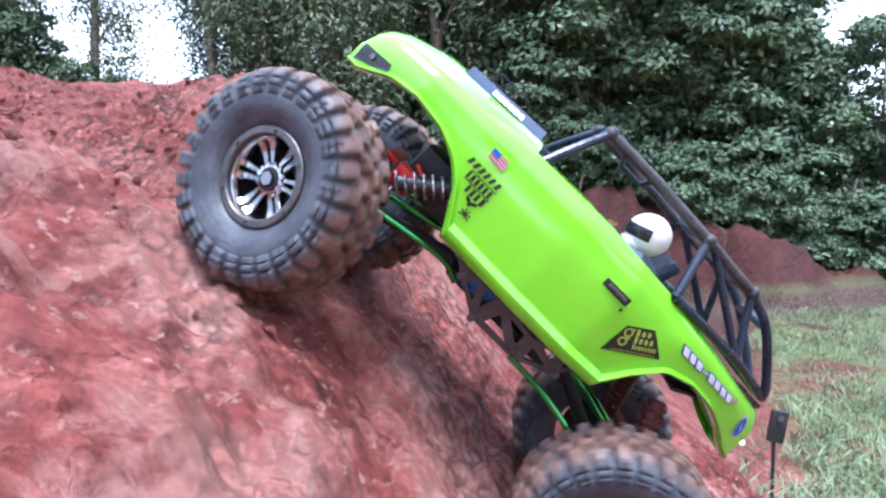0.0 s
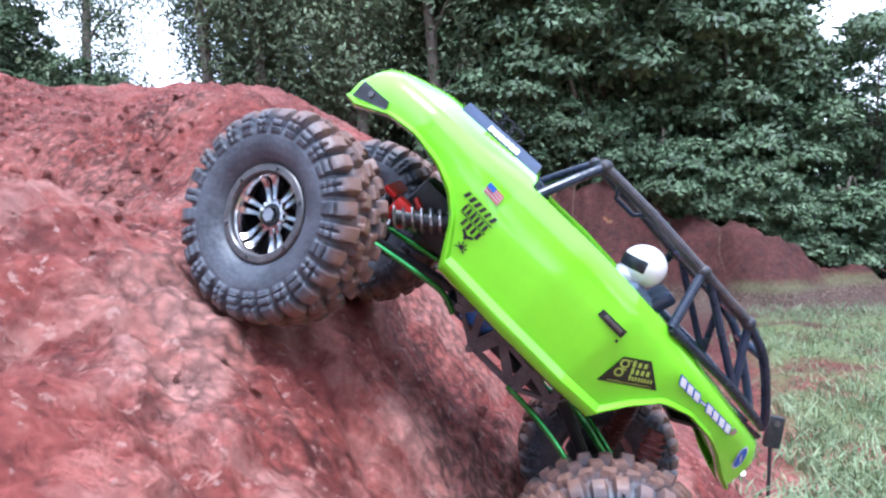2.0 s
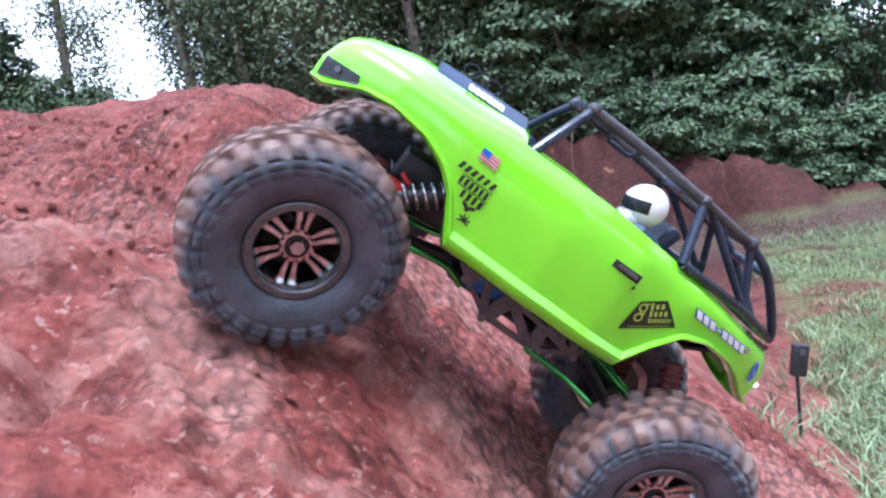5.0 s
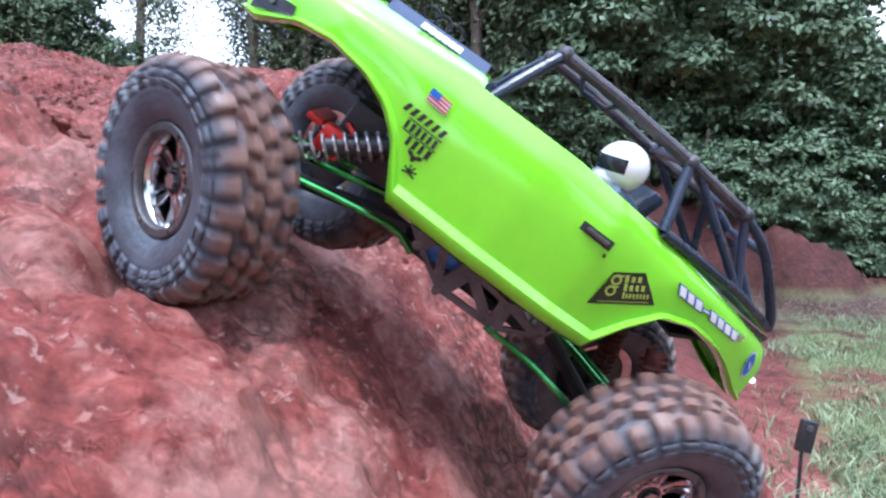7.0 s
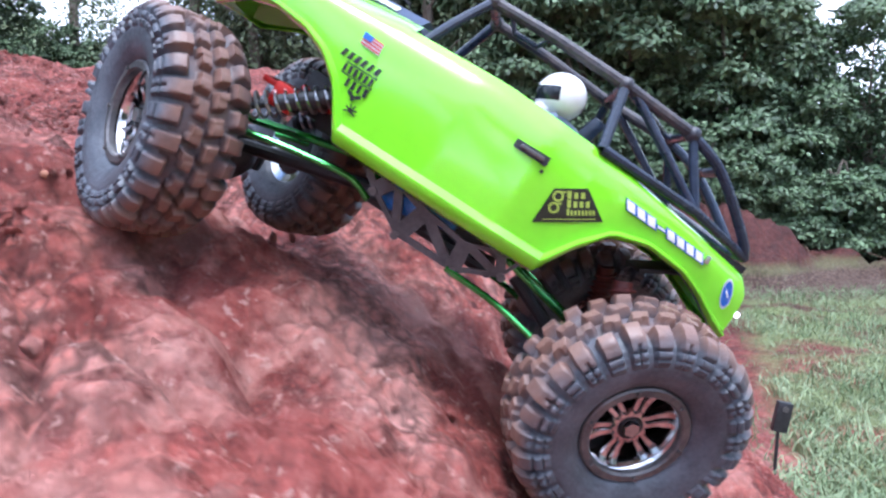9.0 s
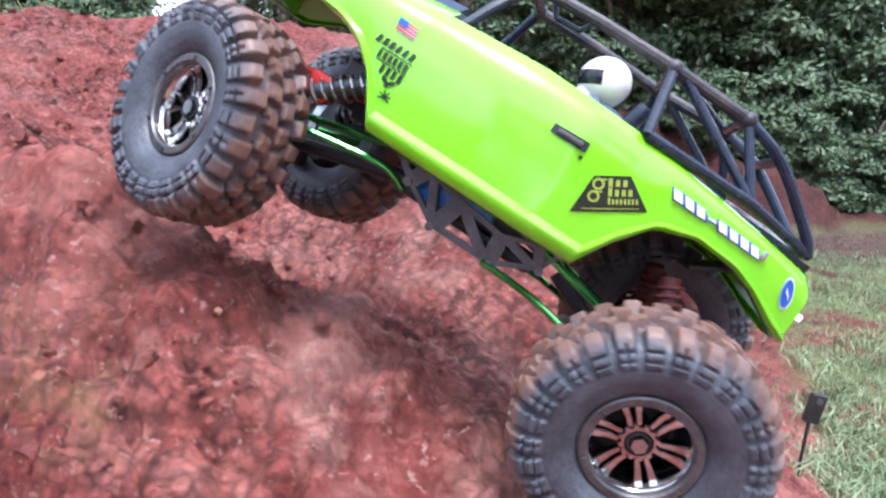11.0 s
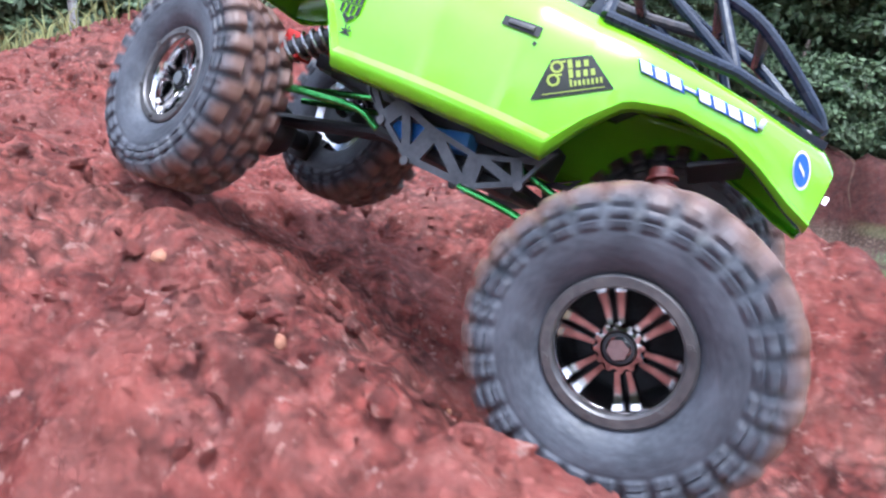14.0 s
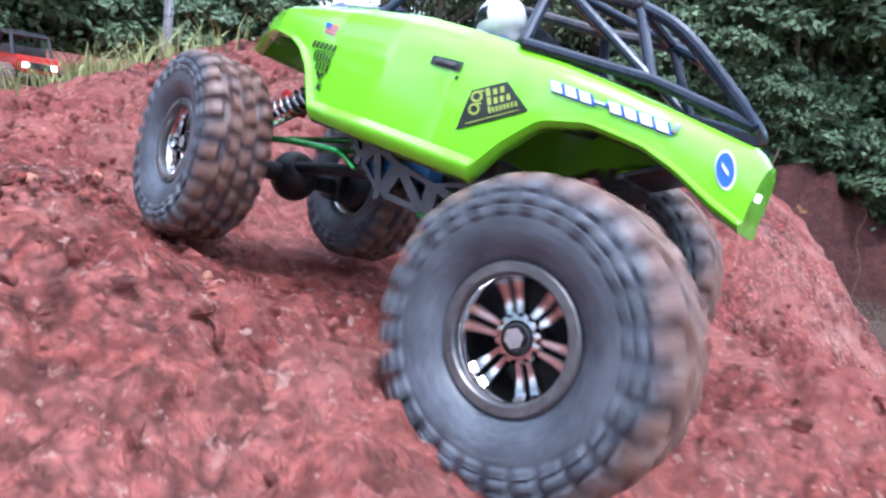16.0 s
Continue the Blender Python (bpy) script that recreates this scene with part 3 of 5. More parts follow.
def build_grass():
    rng = np.random.default_rng(9)
    n = 60000
    y = 1.6 + 7.4 * rng.random(n) ** 1.4
    x = 0.35 + (0.9 * y + 1.2) * rng.random(n)
    z = ground_height(x, y)
    patch = np.sin(x * 2.1 + 1.3 * np.sin(y * 1.7)) + np.sin(y * 2.9 + x) * 0.6
    edge = x - 0.35 - 0.27 * y + 0.10 * patch + 0.06 * np.sin(7 * x + 5 * y)
    keep = (z < -0.80) & (patch > rng.uniform(-1.9, -0.1, n)) & (y < 7.9 + 0.8 * rng.random(n) ** 3) & ((edge > 0.0) | ((edge > -0.35) & (rng.random(n) < 0.10)))
    tagged(blades("field_grass", np.stack([x, y, z - 0.01], 1)[keep], 0.07, 0.55, GRASS, rng), "short light green grass covering the low field", "grass", kind="stuff")
    n = 1100
    c = np.array([(-1.62, 1.42), (-1.85, 1.5), (-2.05, 1.75), (-2.1, 1.95), (-1.75, 1.48), (-2.5, 2.1), (-2.3, 1.9), (-1.9, 1.65)])[rng.integers(0, 8, n)] + rng.normal(size=(n, 2)) * 0.09
    tagged(blades("grass_tufts", np.column_stack([c, ground_height(c[:, 0], c[:, 1]) - 0.005]), 0.06, 0.3, STRAW, rng, 0.0016), "dry yellow-green grass tufts along the crest of the mound", "grass", kind="stuff")


def stone_mesh(name, seed, r):
    rng = np.random.default_rng(seed)
    bm = bmesh.new()
    bmesh.ops.create_icosphere(bm, subdivisions=2, radius=r)
    ax = rng.uniform(0.6, 1.15, 3)
    for v in bm.verts:
        v.co = Vector(tuple(a * b for a, b in zip(v.co, ax.tolist()))) * (1 + 0.25 * noise.noise(v.co / r * 1.3 + Vector((seed * 3.1, 0, 0))))
    return bm


def build_stones():
    rng = np.random.default_rng(21)
    verts, faces = [], []
    ico = bmesh.new()
    bmesh.ops.create_icosphere(ico, subdivisions=1, radius=1)
    iv = np.array([v.co[:] for v in ico.verts])
    fi = [[v.index for v in f.verts] for f in ico.faces]
    ico.free()
    for k in range(13000):
        x, y = rng.uniform(-1.6, 0.3), rng.uniform(0.15, 1.7)
        if rng.random() > 0.15 + 0.85 * (x < -0.45):
            continue
        r = 0.0012 + 0.0055 * rng.random() ** 5
        o = len(verts)
        z = float(ground_height(x, y))
        w = iv * rng.uniform(0.6, 1.3, 3) * r * (1 + 0.25 * rng.normal(size=(len(iv), 1)))
        verts += (w + [x, y, z + 0.002]).tolist()
        faces += [[i + o for i in f] for f in fi]
    me = bpy.data.meshes.new("clay_crumbs")
    me.from_pydata(verts, [], faces)
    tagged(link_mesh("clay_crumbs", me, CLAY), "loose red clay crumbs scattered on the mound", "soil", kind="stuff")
    rows = [(-0.90, 0.72, 0.011), (-0.86, 0.66, 0.012), (-1.02, 0.80, 0.008), (-0.76, 0.60, 0.008), (-1.12, 0.9, 0.009), (-1.2, 0.84, 0.011), (-0.70, 0.70, 0.006), (-0.95, 0.92, 0.007), (-0.62, 0.55, 0.006), (-1.3, 1.0, 0.012), (-0.48, 0.46, 0.005), (-0.6, 0.72, 0.007)]
    for i, (x, y, r) in enumerate(rows):
        ob = part("stone", stone_mesh("stone", i, r * 0.5), STONE, None)
        ob.location = (x, y, float(ground_height(x, y)) + r * 0.15)
        tagged(ob, "small pale ochre stone lying on red clay", "stone", group="loose stones")


def build_roots():
    rnd = random.Random(31)
    for k in range(10):
        x = 0.9 + 0.5 * k + 0.25 * rnd.random()
        y, pts = 10.0, []
        for j in range(7):
            pts.append((x, y, float(ground_height(x, y)) + 0.05 + 0.03 * rnd.random()))
            x += rnd.uniform(-0.11, 0.13)
            y -= 0.16
        bm = bmesh.new()
        run = curve_points(pts, 3)
        add_tube(bm, run, [0.011 * (1 - 0.04 * i) for i in range(len(run))], 6)
        tagged(part("tree_root", bm, ROOT), "thin bare root hanging down the red bank", "root", group="roots on the bank")


build_trees()
build_roots()
build_grass()
build_stones()

# ---- the crawler: x forward, y to its left, z up, metres ----
HALF = [(-0.20, 0.014), (-0.157, 0.0175), (-0.14, 0.0265), (-0.11, 0.0405), (-0.05, 0.061), (0.0, 0.072), (0.05, 0.072), (0.13, 0.0625), (0.18, 0.055), (0.21, 0.043), (0.232, 0.032), (0.3, 0.03)]
LOW = [(-0.157, -0.013), (-0.145, -0.009), (-0.124, 0.002), (-0.107, 0.008), (-0.08, 0.010), (-0.058, 0.003), (-0.043, -0.016), (-0.031, -0.037), (0.107, -0.037), (0.116, -0.022), (0.124, -0.009), (0.138, 0.003), (0.155, 0.010), (0.179, 0.013), (0.2, 0.009), (0.223, -0.004), (0.232, -0.003)]
TOP = [(-0.157, 0.0235), (-0.150, 0.030), (-0.084, 0.038), (-0.028, 0.043), (0.036, 0.046), (0.104, 0.044), (0.166, 0.040), (0.195, 0.0375), (0.214, 0.0350), (0.224, 0.0310), (0.229, 0.0250), (0.232, 0.0165)]
SWELL = [(0.0, -0.003), (0.03, 0.0022), (0.09, 0.0056), (0.12, 0.0056), (0.17, 0.0012), (0.5, 0.001), (0.75, -0.001), (0.9, -0.005), (1.0, -0.012)]


def side_y(x, z):
    lo, hi = ramp_at(x, LOW), ramp_at(x, TOP)
    return ramp_at(x, HALF) + ramp_at((z - lo) / max(hi - lo, 1e-4), SWELL)


def shell_bm():
    xs = sorted({*np.round(np.linspace(-0.157, 0.232, 90), 4).tolist(), -0.031, 0.107})
    vs = [0, 0.03, 0.06, 0.09, 0.12, 0.145, 0.17, 0.25, 0.4, 0.6, 0.75, 0.84, 0.9, 0.95, 1.0]
    bm = bmesh.new()
    for s in (1, -1):
        grid = []
        for x in xs:
            lo, hi = ramp_at(x, LOW), ramp_at(x, TOP)
            grid.append([bm.verts.new((x, s * side_y(x, lo + (hi - lo) * v), lo + (hi - lo) * v)) for v in vs])
        for a, b in zip(grid, grid[1:]):
            for k in range(len(vs) - 1):
                bm.faces.new((a[k], b[k], b[k + 1], a[k + 1]))
        # hood or cockpit lip
        for i in range(len(xs) - 1):
            def top_run(x, v0):
                w, hi = v0.co.y, v0.co.z
                if x >= 0.1:
                    rise = 0.009 * min(1, (0.232 - x) / 0.05)
                    return [v0] + [(x, w * f, hi + rise * g) for f, g in ((0.7, 0.7), (0.35, 1.0), (0.0, 1.0))]
                return [v0, (x, w - s * 0.006, hi + 0.0005), (x, w - s * 0.0075, hi - 0.006)]
            a, b = top_run(xs[i] if xs[i] >= 0.1 and xs[i + 1] >= 0.1 else min(xs[i], 0.0999), grid[i][-1]), top_run(xs[i + 1] if xs[i] >= 0.1 else min(xs[i + 1], 0.0999), grid[i + 1][-1])
            a = [p if not isinstance(p, tuple) else bm.verts.new((grid[i][-1].co.x, p[1], p[2])) for p in a]
            b = [p if not isinstance(p, tuple) else bm.verts.new((grid[i + 1][-1].co.x, p[1], p[2])) for p in b]
            for k in range(len(a) - 1):
                bm.faces.new((a[k], b[k], b[k + 1], a[k + 1]))
    for x in (-0.157, 0.232):
        lo, hi = ramp_at(x, LOW), ramp_at(x, TOP)
        rows = [(lo + (hi - lo) * v) for v in vs]
        L = [bm.verts.new((x, side_y(x, z), z)) for z in rows]
        R = [bm.verts.new((x, -side_y(x, z), z)) for z in rows]
        for k in range(len(vs) - 1):
            bm.faces.new((L[k], L[k + 1], R[k + 1], R[k]))
    bmesh.ops.remove_doubles(bm, verts=bm.verts, dist=0.0003)
    return bm


def on_side(name, corners, mat, parent, lift=0.0008, n=6, label=""):
    """A thin decal with four corners (x, z), laid on the left flank."""
    bm = bmesh.new()
    g = []
    for i in range(n + 1):
        row = []
        for j in range(n + 1):
            u, v = i / n, j / n
            (ax, az), (bx, bz), (cx, cz), (dx, dz) = corners
            x = (ax * (1 - u) + bx * u) * (1 - v) + (dx * (1 - u) + cx * u) * v
            z = (az * (1 - u) + bz * u) * (1 - v) + (dz * (1 - u) + cz * u) * v
            row.append(bm.verts.new((x, side_y(x, z) + lift, z)))
        g.append(row)
    for i in range(n):
        for j in range(n):
            bm.faces.new((g[i][j], g[i + 1][j], g[i + 1][j + 1], g[i][j + 1]))
    return part(name, bm, mat, parent, label, smooth=60)


def bar_on(parent, origin, along, up, u0, u1, v0, v1, mat, name="bar", lift=0.0012):
    o, a, b = Vector(origin), Vector(along), Vector(up)
    c = [o + a * u + b * v for u, v in ((u0, v0), (u1, v0), (u1, v1), (u0, v1))]
    return on_side(name, [(p.x, p.y) for p in c], mat, parent, lift, 3)


WHEEL_SCALE = 1.055
TYRE_PROFILE = [(0.0300, 0.0165), (0.0325, 0.0195), (0.0365, 0.0222), (0.0410, 0.0238), (0.0455, 0.0244), (0.0490, 0.0240), (0.0525, 0.0226), (0.0555, 0.0204), (0.0578, 0.0174), (0.0592, 0.0140), (0.0600, 0.0095), (0.0603, 0.0045), (0.0604, 0.0)]


def tyre_mesh():
    """One moulded tyre about the y axis: a round carcass with two rows of stepped shoulder lugs and a zigzag of crown blocks."""
    n_lug, per = 28, 18
    n = n_lug * per
    prof = [Vector((r, y)) for r, y in TYRE_PROFILE]
    run = []
    for a, b in zip(prof, prof[1:]):
        k = 3 if a.x < 0.044 else 6
        run += [a.lerp(b, i / k) for i in range(k)]
    half = run + [prof[-1]]
    line = half + [Vector((p.x, -p.y)) for p in half[-2::-1]]
    R, Y = np.array([p.x for p in line]), np.array([p.y for p in line])
    tr, ty = np.gradient(R), np.gradient(Y)
    ln = np.hypot(tr, ty)
    nr, ny = -ty / ln, tr / ln
    th = np.arange(n) / n * n_lug
    T, Yg = np.meshgrid(th, Y)
    Rg = np.repeat(R[:, None], n, 1)
    side = np.where(Yg >= 0, 0.0, 0.5)
    ay = np.abs(Yg)

    def soft(v, lo, hi, e):
        return np.clip((v - lo) / e, 0, 1) * np.clip((hi - v) / e, 0, 1)

    lean = 0.05 * np.clip((0.0200 - ay) / 0.011, 0, 1)
    f = (T + side + lean) % 1.0
    odd = np.floor(T + side + lean) % 2
    on_shoulder = ((Rg > 0.0555) | (ay > 0.019)) & (Rg > 0.0465)
    inner = np.where(odd > 0, 0.0098, 0.0124)
    shoulder = soft(f, 0.11, 0.89, 0.11) * np.clip((ay - inner) / 0.0012, 0, 1)
    rise = 0.0015 + 0.0052 * np.clip((Rg - 0.0475) / 0.0105, 0, 1)
    rise = np.where(Rg < 0.0490, 0.0016 * np.clip((Rg - 0.0468) / 0.0014, 0, 1), rise)
    # stepped biters down the shoulder
    for r0 in (0.0506, 0.0542):
        rise = rise * (1 - 0.50 * np.exp(-((Rg - r0) / 0.00055) ** 2))
    rise = rise * np.where((Rg < 0.0560) & (ay > 0.018), 1 - 0.45 * np.exp(-((f - 0.5) / 0.05) ** 2) * odd, 1)
    h = np.where(on_shoulder | (ay > inner), shoulder * rise, 0.0)
    g = (T + side + 0.5 + (ay - 0.005) * 18) % 1.0
    crown = soft(g, 0.10, 0.90, 0.11) * soft(ay, 0.0008, np.where(np.floor(T + side) % 2 > 0, 0.0094, 0.0080), 0.0010) * 0.0058
    h = np.maximum(h, crown)
    # worn, uneven lugs
    idx = np.floor(T + side).astype(int) % n_lug
    wear = np.random.default_rng(3).uniform(0.86, 1.04, (2, n_lug))
    h = h * np.where(Yg >= 0, wear[0][idx], wear[1][idx])
    rr, yy = Rg + nr[:, None] * h, Yg + ny[:, None] * h
    ang = T / n_lug * 2 * math.pi
    v = np.stack([rr * np.cos(ang), yy, rr * np.sin(ang)], -1).reshape(-1, 3) * WHEEL_SCALE
    k = np.arange(len(line) * n).reshape(len(line), n)
    q = np.stack([k[:-1], np.roll(k[:-1], -1, 1), np.roll(k[1:], -1, 1), k[1:]], -1).reshape(-1, 4)
    me = bpy.data.meshes.new("tyre")
    me.from_pydata(v.tolist(), [], q.tolist())
    return me


TYRE = tyre_mesh()


def build_wheel(parent, side):
    """A wheel about its axle, outer face towards +y."""
    bm = bmesh.new()
    add_lathe(bm, [(0.0300, -0.016), (0.0300, 0.010), (0.0262, 0.0135), (0.0246, 0.0115), (0.0240, 0.004), (0.0236, -0.014)], 48, closed=True)
    wheel = part("wheel", bm, CHROME, parent, "mud-caked off-road wheel with black-chrome rim", 40)
    if TYRE.users == 0:
        link_mesh("tyre", TYRE, RUBBER, wheel, "grey-black rubber tyre with chunky muddy lugs", 50)
    else:
        ob = new("tyre", TYRE)
        ob.parent = wheel
        ob["label"] = "grey-black rubber tyre with chunky muddy lugs"
    bm = bmesh.new()
    add_lathe(bm, [(0.0246, 0.0150), (0.0249, 0.0180), (0.0258, 0.0190), (0.0292, 0.0190), (0.0302, 0.0182), (0.0304, 0.0150)], 56, closed=True)
    part("beadlock_ring", bm, GUN, wheel, "dark metal beadlock ring", 30)
    for k in range(6):
        a = (k + 0.5) * math.pi / 3
        bm = bmesh.new()
        bmesh.ops.create_cone(bm, cap_ends=True, segments=6, radius1=0.0014, radius2=0.0012, depth=0.0022, matrix=Matrix.Translation((0.0275 * math.cos(a), 0.0194, 0.0275 * math.sin(a))) @ Matrix.Rotation(math.pi / 2, 4, "X"))
        part("bolt", bm, GUN, wheel)
    bm = bmesh.new()
    add_lathe(bm, [(0.0238, -0.013), (0.0225, -0.0145), (0.012, -0.015), (0.0, -0.015)], 40)
    part("rim_dish", bm, BLACK, wheel, "black rim dish behind the spokes", 50)
    for k in range(6):
        a = k * math.pi / 3
        bm = bmesh.new()
        for w in (-1, 1):
            # a flat-topped tapered bar that flares to the rim
            ends = []
            for r, y, half, deep, off in ((0.0095, 0.0092, 0.0015, 0.0040, 0.0022), (0.0160, 0.0085, 0.0019, 0.0044, 0.0028), (0.0222, 0.0098, 0.0024, 0.0060, 0.0035), (0.0243, 0.0118, 0.0027, 0.0075, 0.0038)):
                c = w * off
                ends.append([bm.verts.new(Matrix.Rotation(-a, 4, "Y") @ Vector(q)) for q in ((r, y, c - half * 0.7), (r, y, c + half * 0.7), (r, y - 0.0012, c + half), (r, y - deep, c + half), (r, y - deep, c - half), (r, y - 0.0012, c - half))])
            for u, v in zip(ends, ends[1:]):
                for i in range(6):
                    bm.faces.new((u[i], u[(i + 1) % 6], v[(i + 1) % 6], v[i]))
            bm.faces.new(ends[0])
            bm.faces.new(ends[-1])
        part("spoke", bm, CHROME, wheel, "black-chrome twin spoke", 25)
    bm = bmesh.new()
    rings = []
    for r, y, cut in ((0.0112, 0.000, 1), (0.0112, 0.0085, 1), (0.0100, 0.0106, 1), (0.0072, 0.0108, 0), (0.0064, 0.0060, 0)):
        rings.append([bm.verts.new(((r - 0.0016 * cut * (k % 4 > 1)) * math.cos(k * math.pi / 24), y, (r - 0.0016 * cut * (k % 4 > 1)) * math.sin(k * math.pi / 24))) for k in range(48)])
    for u, v in zip(rings, rings[1:]):
        for k in range(48):
            bm.faces.new((u[k], u[(k + 1) % 48], v[(k + 1) % 48], v[k]))
    bm.faces.new(rings[-1])
    part("hub", bm, CHROME, wheel, "notched chrome hub", 40)
    bm = bmesh.new()
    add_lathe(bm, [(0.0063, 0.0058), (0.0063, 0.0112), (0.0050, 0.0114), (0.0050, 0.0058)], 24, closed=True)
    part("hub_collar", bm, BLACK, wheel, "black collar round the axle nut", 40)
    bm = bmesh.new()
    bmesh.ops.create_cone(bm, cap_ends=True, segments=6, radius1=0.0044, radius2=0.0040, depth=0.007, matrix=Matrix.Translation((0, 0.0100, 0)) @ Matrix.Rotation(math.pi / 2, 4, "X"))
    part("hub_nut", bm, STEEL, wheel, "steel hex axle nut", 40)
    for ob in (wheel, *wheel.children):
        if ob.data is not TYRE:
            ob.data.transform(Matrix.Scale(WHEEL_SCALE, 4))
    return wheel


def add_spring(bm, a, b, r, turns, wire, mat=0):
    a, b = Vector(a), Vector(b)
    d = (b - a).normalized()
    u = d.cross(Vector((0, 1, 0.2))).normalized()
    w = d.cross(u)
    pts = [a + (b - a) * (k / (turns * 10)) + (u * math.cos(k * 0.6283) + w * math.sin(k * 0.6283)) * r for k in range(turns * 10 + 1)]
    add_tube(bm, pts, wire, 6, mat)


def build_crawler():
    car = tagged(new("rock_crawler"), "lime green radio-controlled rock crawler with black roll cage climbing red clay", "toy car")
    shell = part("body_shell", shell_bm(), LIME, car, "glossy lime green moulded body shell", 40)
    so = shell.modifiers.new("thickness", "SOLIDIFY")
    so.thickness, so.offset = 0.0014, -1
    # door line, handle and headlight recess
    handle = on_side("door_handle", [(0.0165, 0.0230), (-0.0050, 0.0234), (-0.0050, 0.0178), (0.0165, 0.0180)], BLACK, car, 0.0010, 6, "black recessed door handle")
    bm = bmesh.new()
    add_box(bm, (0.0150, 0.0022, 0.0026), pose(0.0055, side_y(0.0055, 0.0206) + 0.0015, 0.0206, 0, 0, -1), 0.0008)
    part("grip", bm, GUN, handle)
    on_side("handle_dot", [(-0.0035, 0.0155), (-0.0055, 0.0155), (-0.0055, 0.0135), (-0.0035, 0.0135)], DECAL_BLACK, car)
    on_side("headlight_recess", [(0.2290, 0.0010), (0.2040, 0.0110), (0.2055, 0.0165), (0.2295, 0.0140)], BLACK, car, 0.0010, 8, "dark headlight opening in the nose")
    # small flag and stacked sponsor marks by the front wing, as plain bars
    mark = on_side("flag_sticker", [(0.1225, 0.0282), (0.1095, 0.0275), (0.1090, 0.0205), (0.1220, 0.0212)], WHITE, car, 0.0006, 4, "small striped flag sticker")
    for k in range(4):
        bar_on(mark, (0.1220, 0.0213), (-1, -0.05), (0.07, 1), 0.0, 0.0130, 0.0002 + 0.0019 * k, 0.0011 + 0.0019 * k, DECAL_RED, "stripe")
    bar_on(mark, (0.1222, 0.0246), (-1, -0.05), (0.07, 1), 0.0, 0.0060, 0.0, 0.0036, DECAL_BLUE, "canton", 0.0016)
    rnd = random.Random(12)
    for x0, z0, h, w, n, slant in ((0.1290, 0.0100, 0.0046, 0.0275, 6, 0.0014), (0.1232, 0.0028, 0.0048, 0.0215, 6, 0.0), (0.1175, -0.0040, 0.0052, 0.0165, 4, 0.0)):
        row = None
        for i in range(n):
            u0, wide = w / n * i, w / n * rnd.uniform(0.48, 0.64)
            b = bar_on(row or car, (x0, z0), (-1.0, 0.0), (slant / h * -1.0, 1.0), u0, u0 + wide, 0.0, h, DECAL_BLACK, "sponsor_mark" if row is None else "bar", 0.0009)
            row = row or b
        if n == 6 and slant == 0.0:
            for v in (-0.0011, 0.0053):
                bar_on(row, (x0, z0), (-1.0, 0.0), (0.0, 1.0), 0, w, v, v + 0.0007, DECAL_BLACK, "underline", 0.0009)
    wing = on_side("wing_emblem", [(0.1108, -0.0058), (0.1072, -0.0058), (0.1078, -0.0092), (0.1100, -0.0092)], DECAL_BLACK, car, 0.0009, 4)
    for sx in (1, -1):
        on_side("wing", [(0.1090 + sx * 0.0012, -0.0050), (0.1090 + sx * 0.0048, -0.0040), (0.1090 + sx * 0.0042, -0.0064), (0.1090 + sx * 0.0012, -0.0078)], DECAL_BLACK, wing, 0.0012, 3)
    em = on_side("paw_emblem", [(0.1078, -0.0130), (0.1048, -0.0130), (0.1048, -0.0156), (0.1078, -0.0156)], DECAL_BLACK, car, 0.0009, 3)
    for k in range(6):
        a = radians(200 - 44 * k)
        bar_on(em, (0.1063, -0.0145), (math.cos(a), math.sin(a)), (-math.sin(a), math.cos(a)), 0.001, 0.0042, -0.0005, 0.0005, DECAL_BLACK, "claw", 0.0010)
    # trapezoid bearing sticker
    oz, az, uz = (-0.0152, -0.0120), (-0.8495, 0.5276), (0.5276, 0.8495)
    spot = lambda u, v: (oz[0] + az[0] * u + uz[0] * v, oz[1] + az[1] * u + uz[1] * v)
    tz = on_side("trapezoid_sticker", [spot(0, 0), spot(0.0404, 0), spot(0.0315, 0.0189), spot(0.0123, 0.0189)], DECAL_BLACK, car, 0.0007, 8, "black trapezoid sticker with pale green marks")
    for v0, h, n, w in ((0.0132, 0.0040, 3, 0.0115), (0.0082, 0.0040, 4, 0.0140), (0.0038, 0.0033, 8, 0.0165)):
        for i in range(n):
            u0, p = 0.0198 + w / n * i, w / n
            big = h * (1.12 if i == 0 else 0.86)
            bar_on(tz, oz, az, uz, u0, u0 + p * 0.58, v0, v0 + big, DECAL_GREEN, "bar")
    bar_on(tz, oz, az, uz, 0.006, 0.036, 0.0014, 0.0019, DECAL_GREEN, "bar")
    for u, v in ((0.0122, 0.0082), (0.0146, 0.0146)):
        for k in range(10):
            a, b = k * math.pi / 5, (k + 1) * math.pi / 5
            cx, cz = spot(u, v)
            on_side("ring_mark", [(cx + r * math.cos(q), cz + r * math.sin(q)) for r, q in ((0.0033, a), (0.0033, b), (0.0020, b), (0.0020, a))], DECAL_GREEN, tz, 0.0013, 1)
        bar_on(tz, spot(u, v), az, uz, 0.0014, 0.0044, 0.0018, 0.0028, DECAL_GREEN, "bar")
    # long white mark on the rear wing: slanted pieces with a blue and black shadow
    row = None
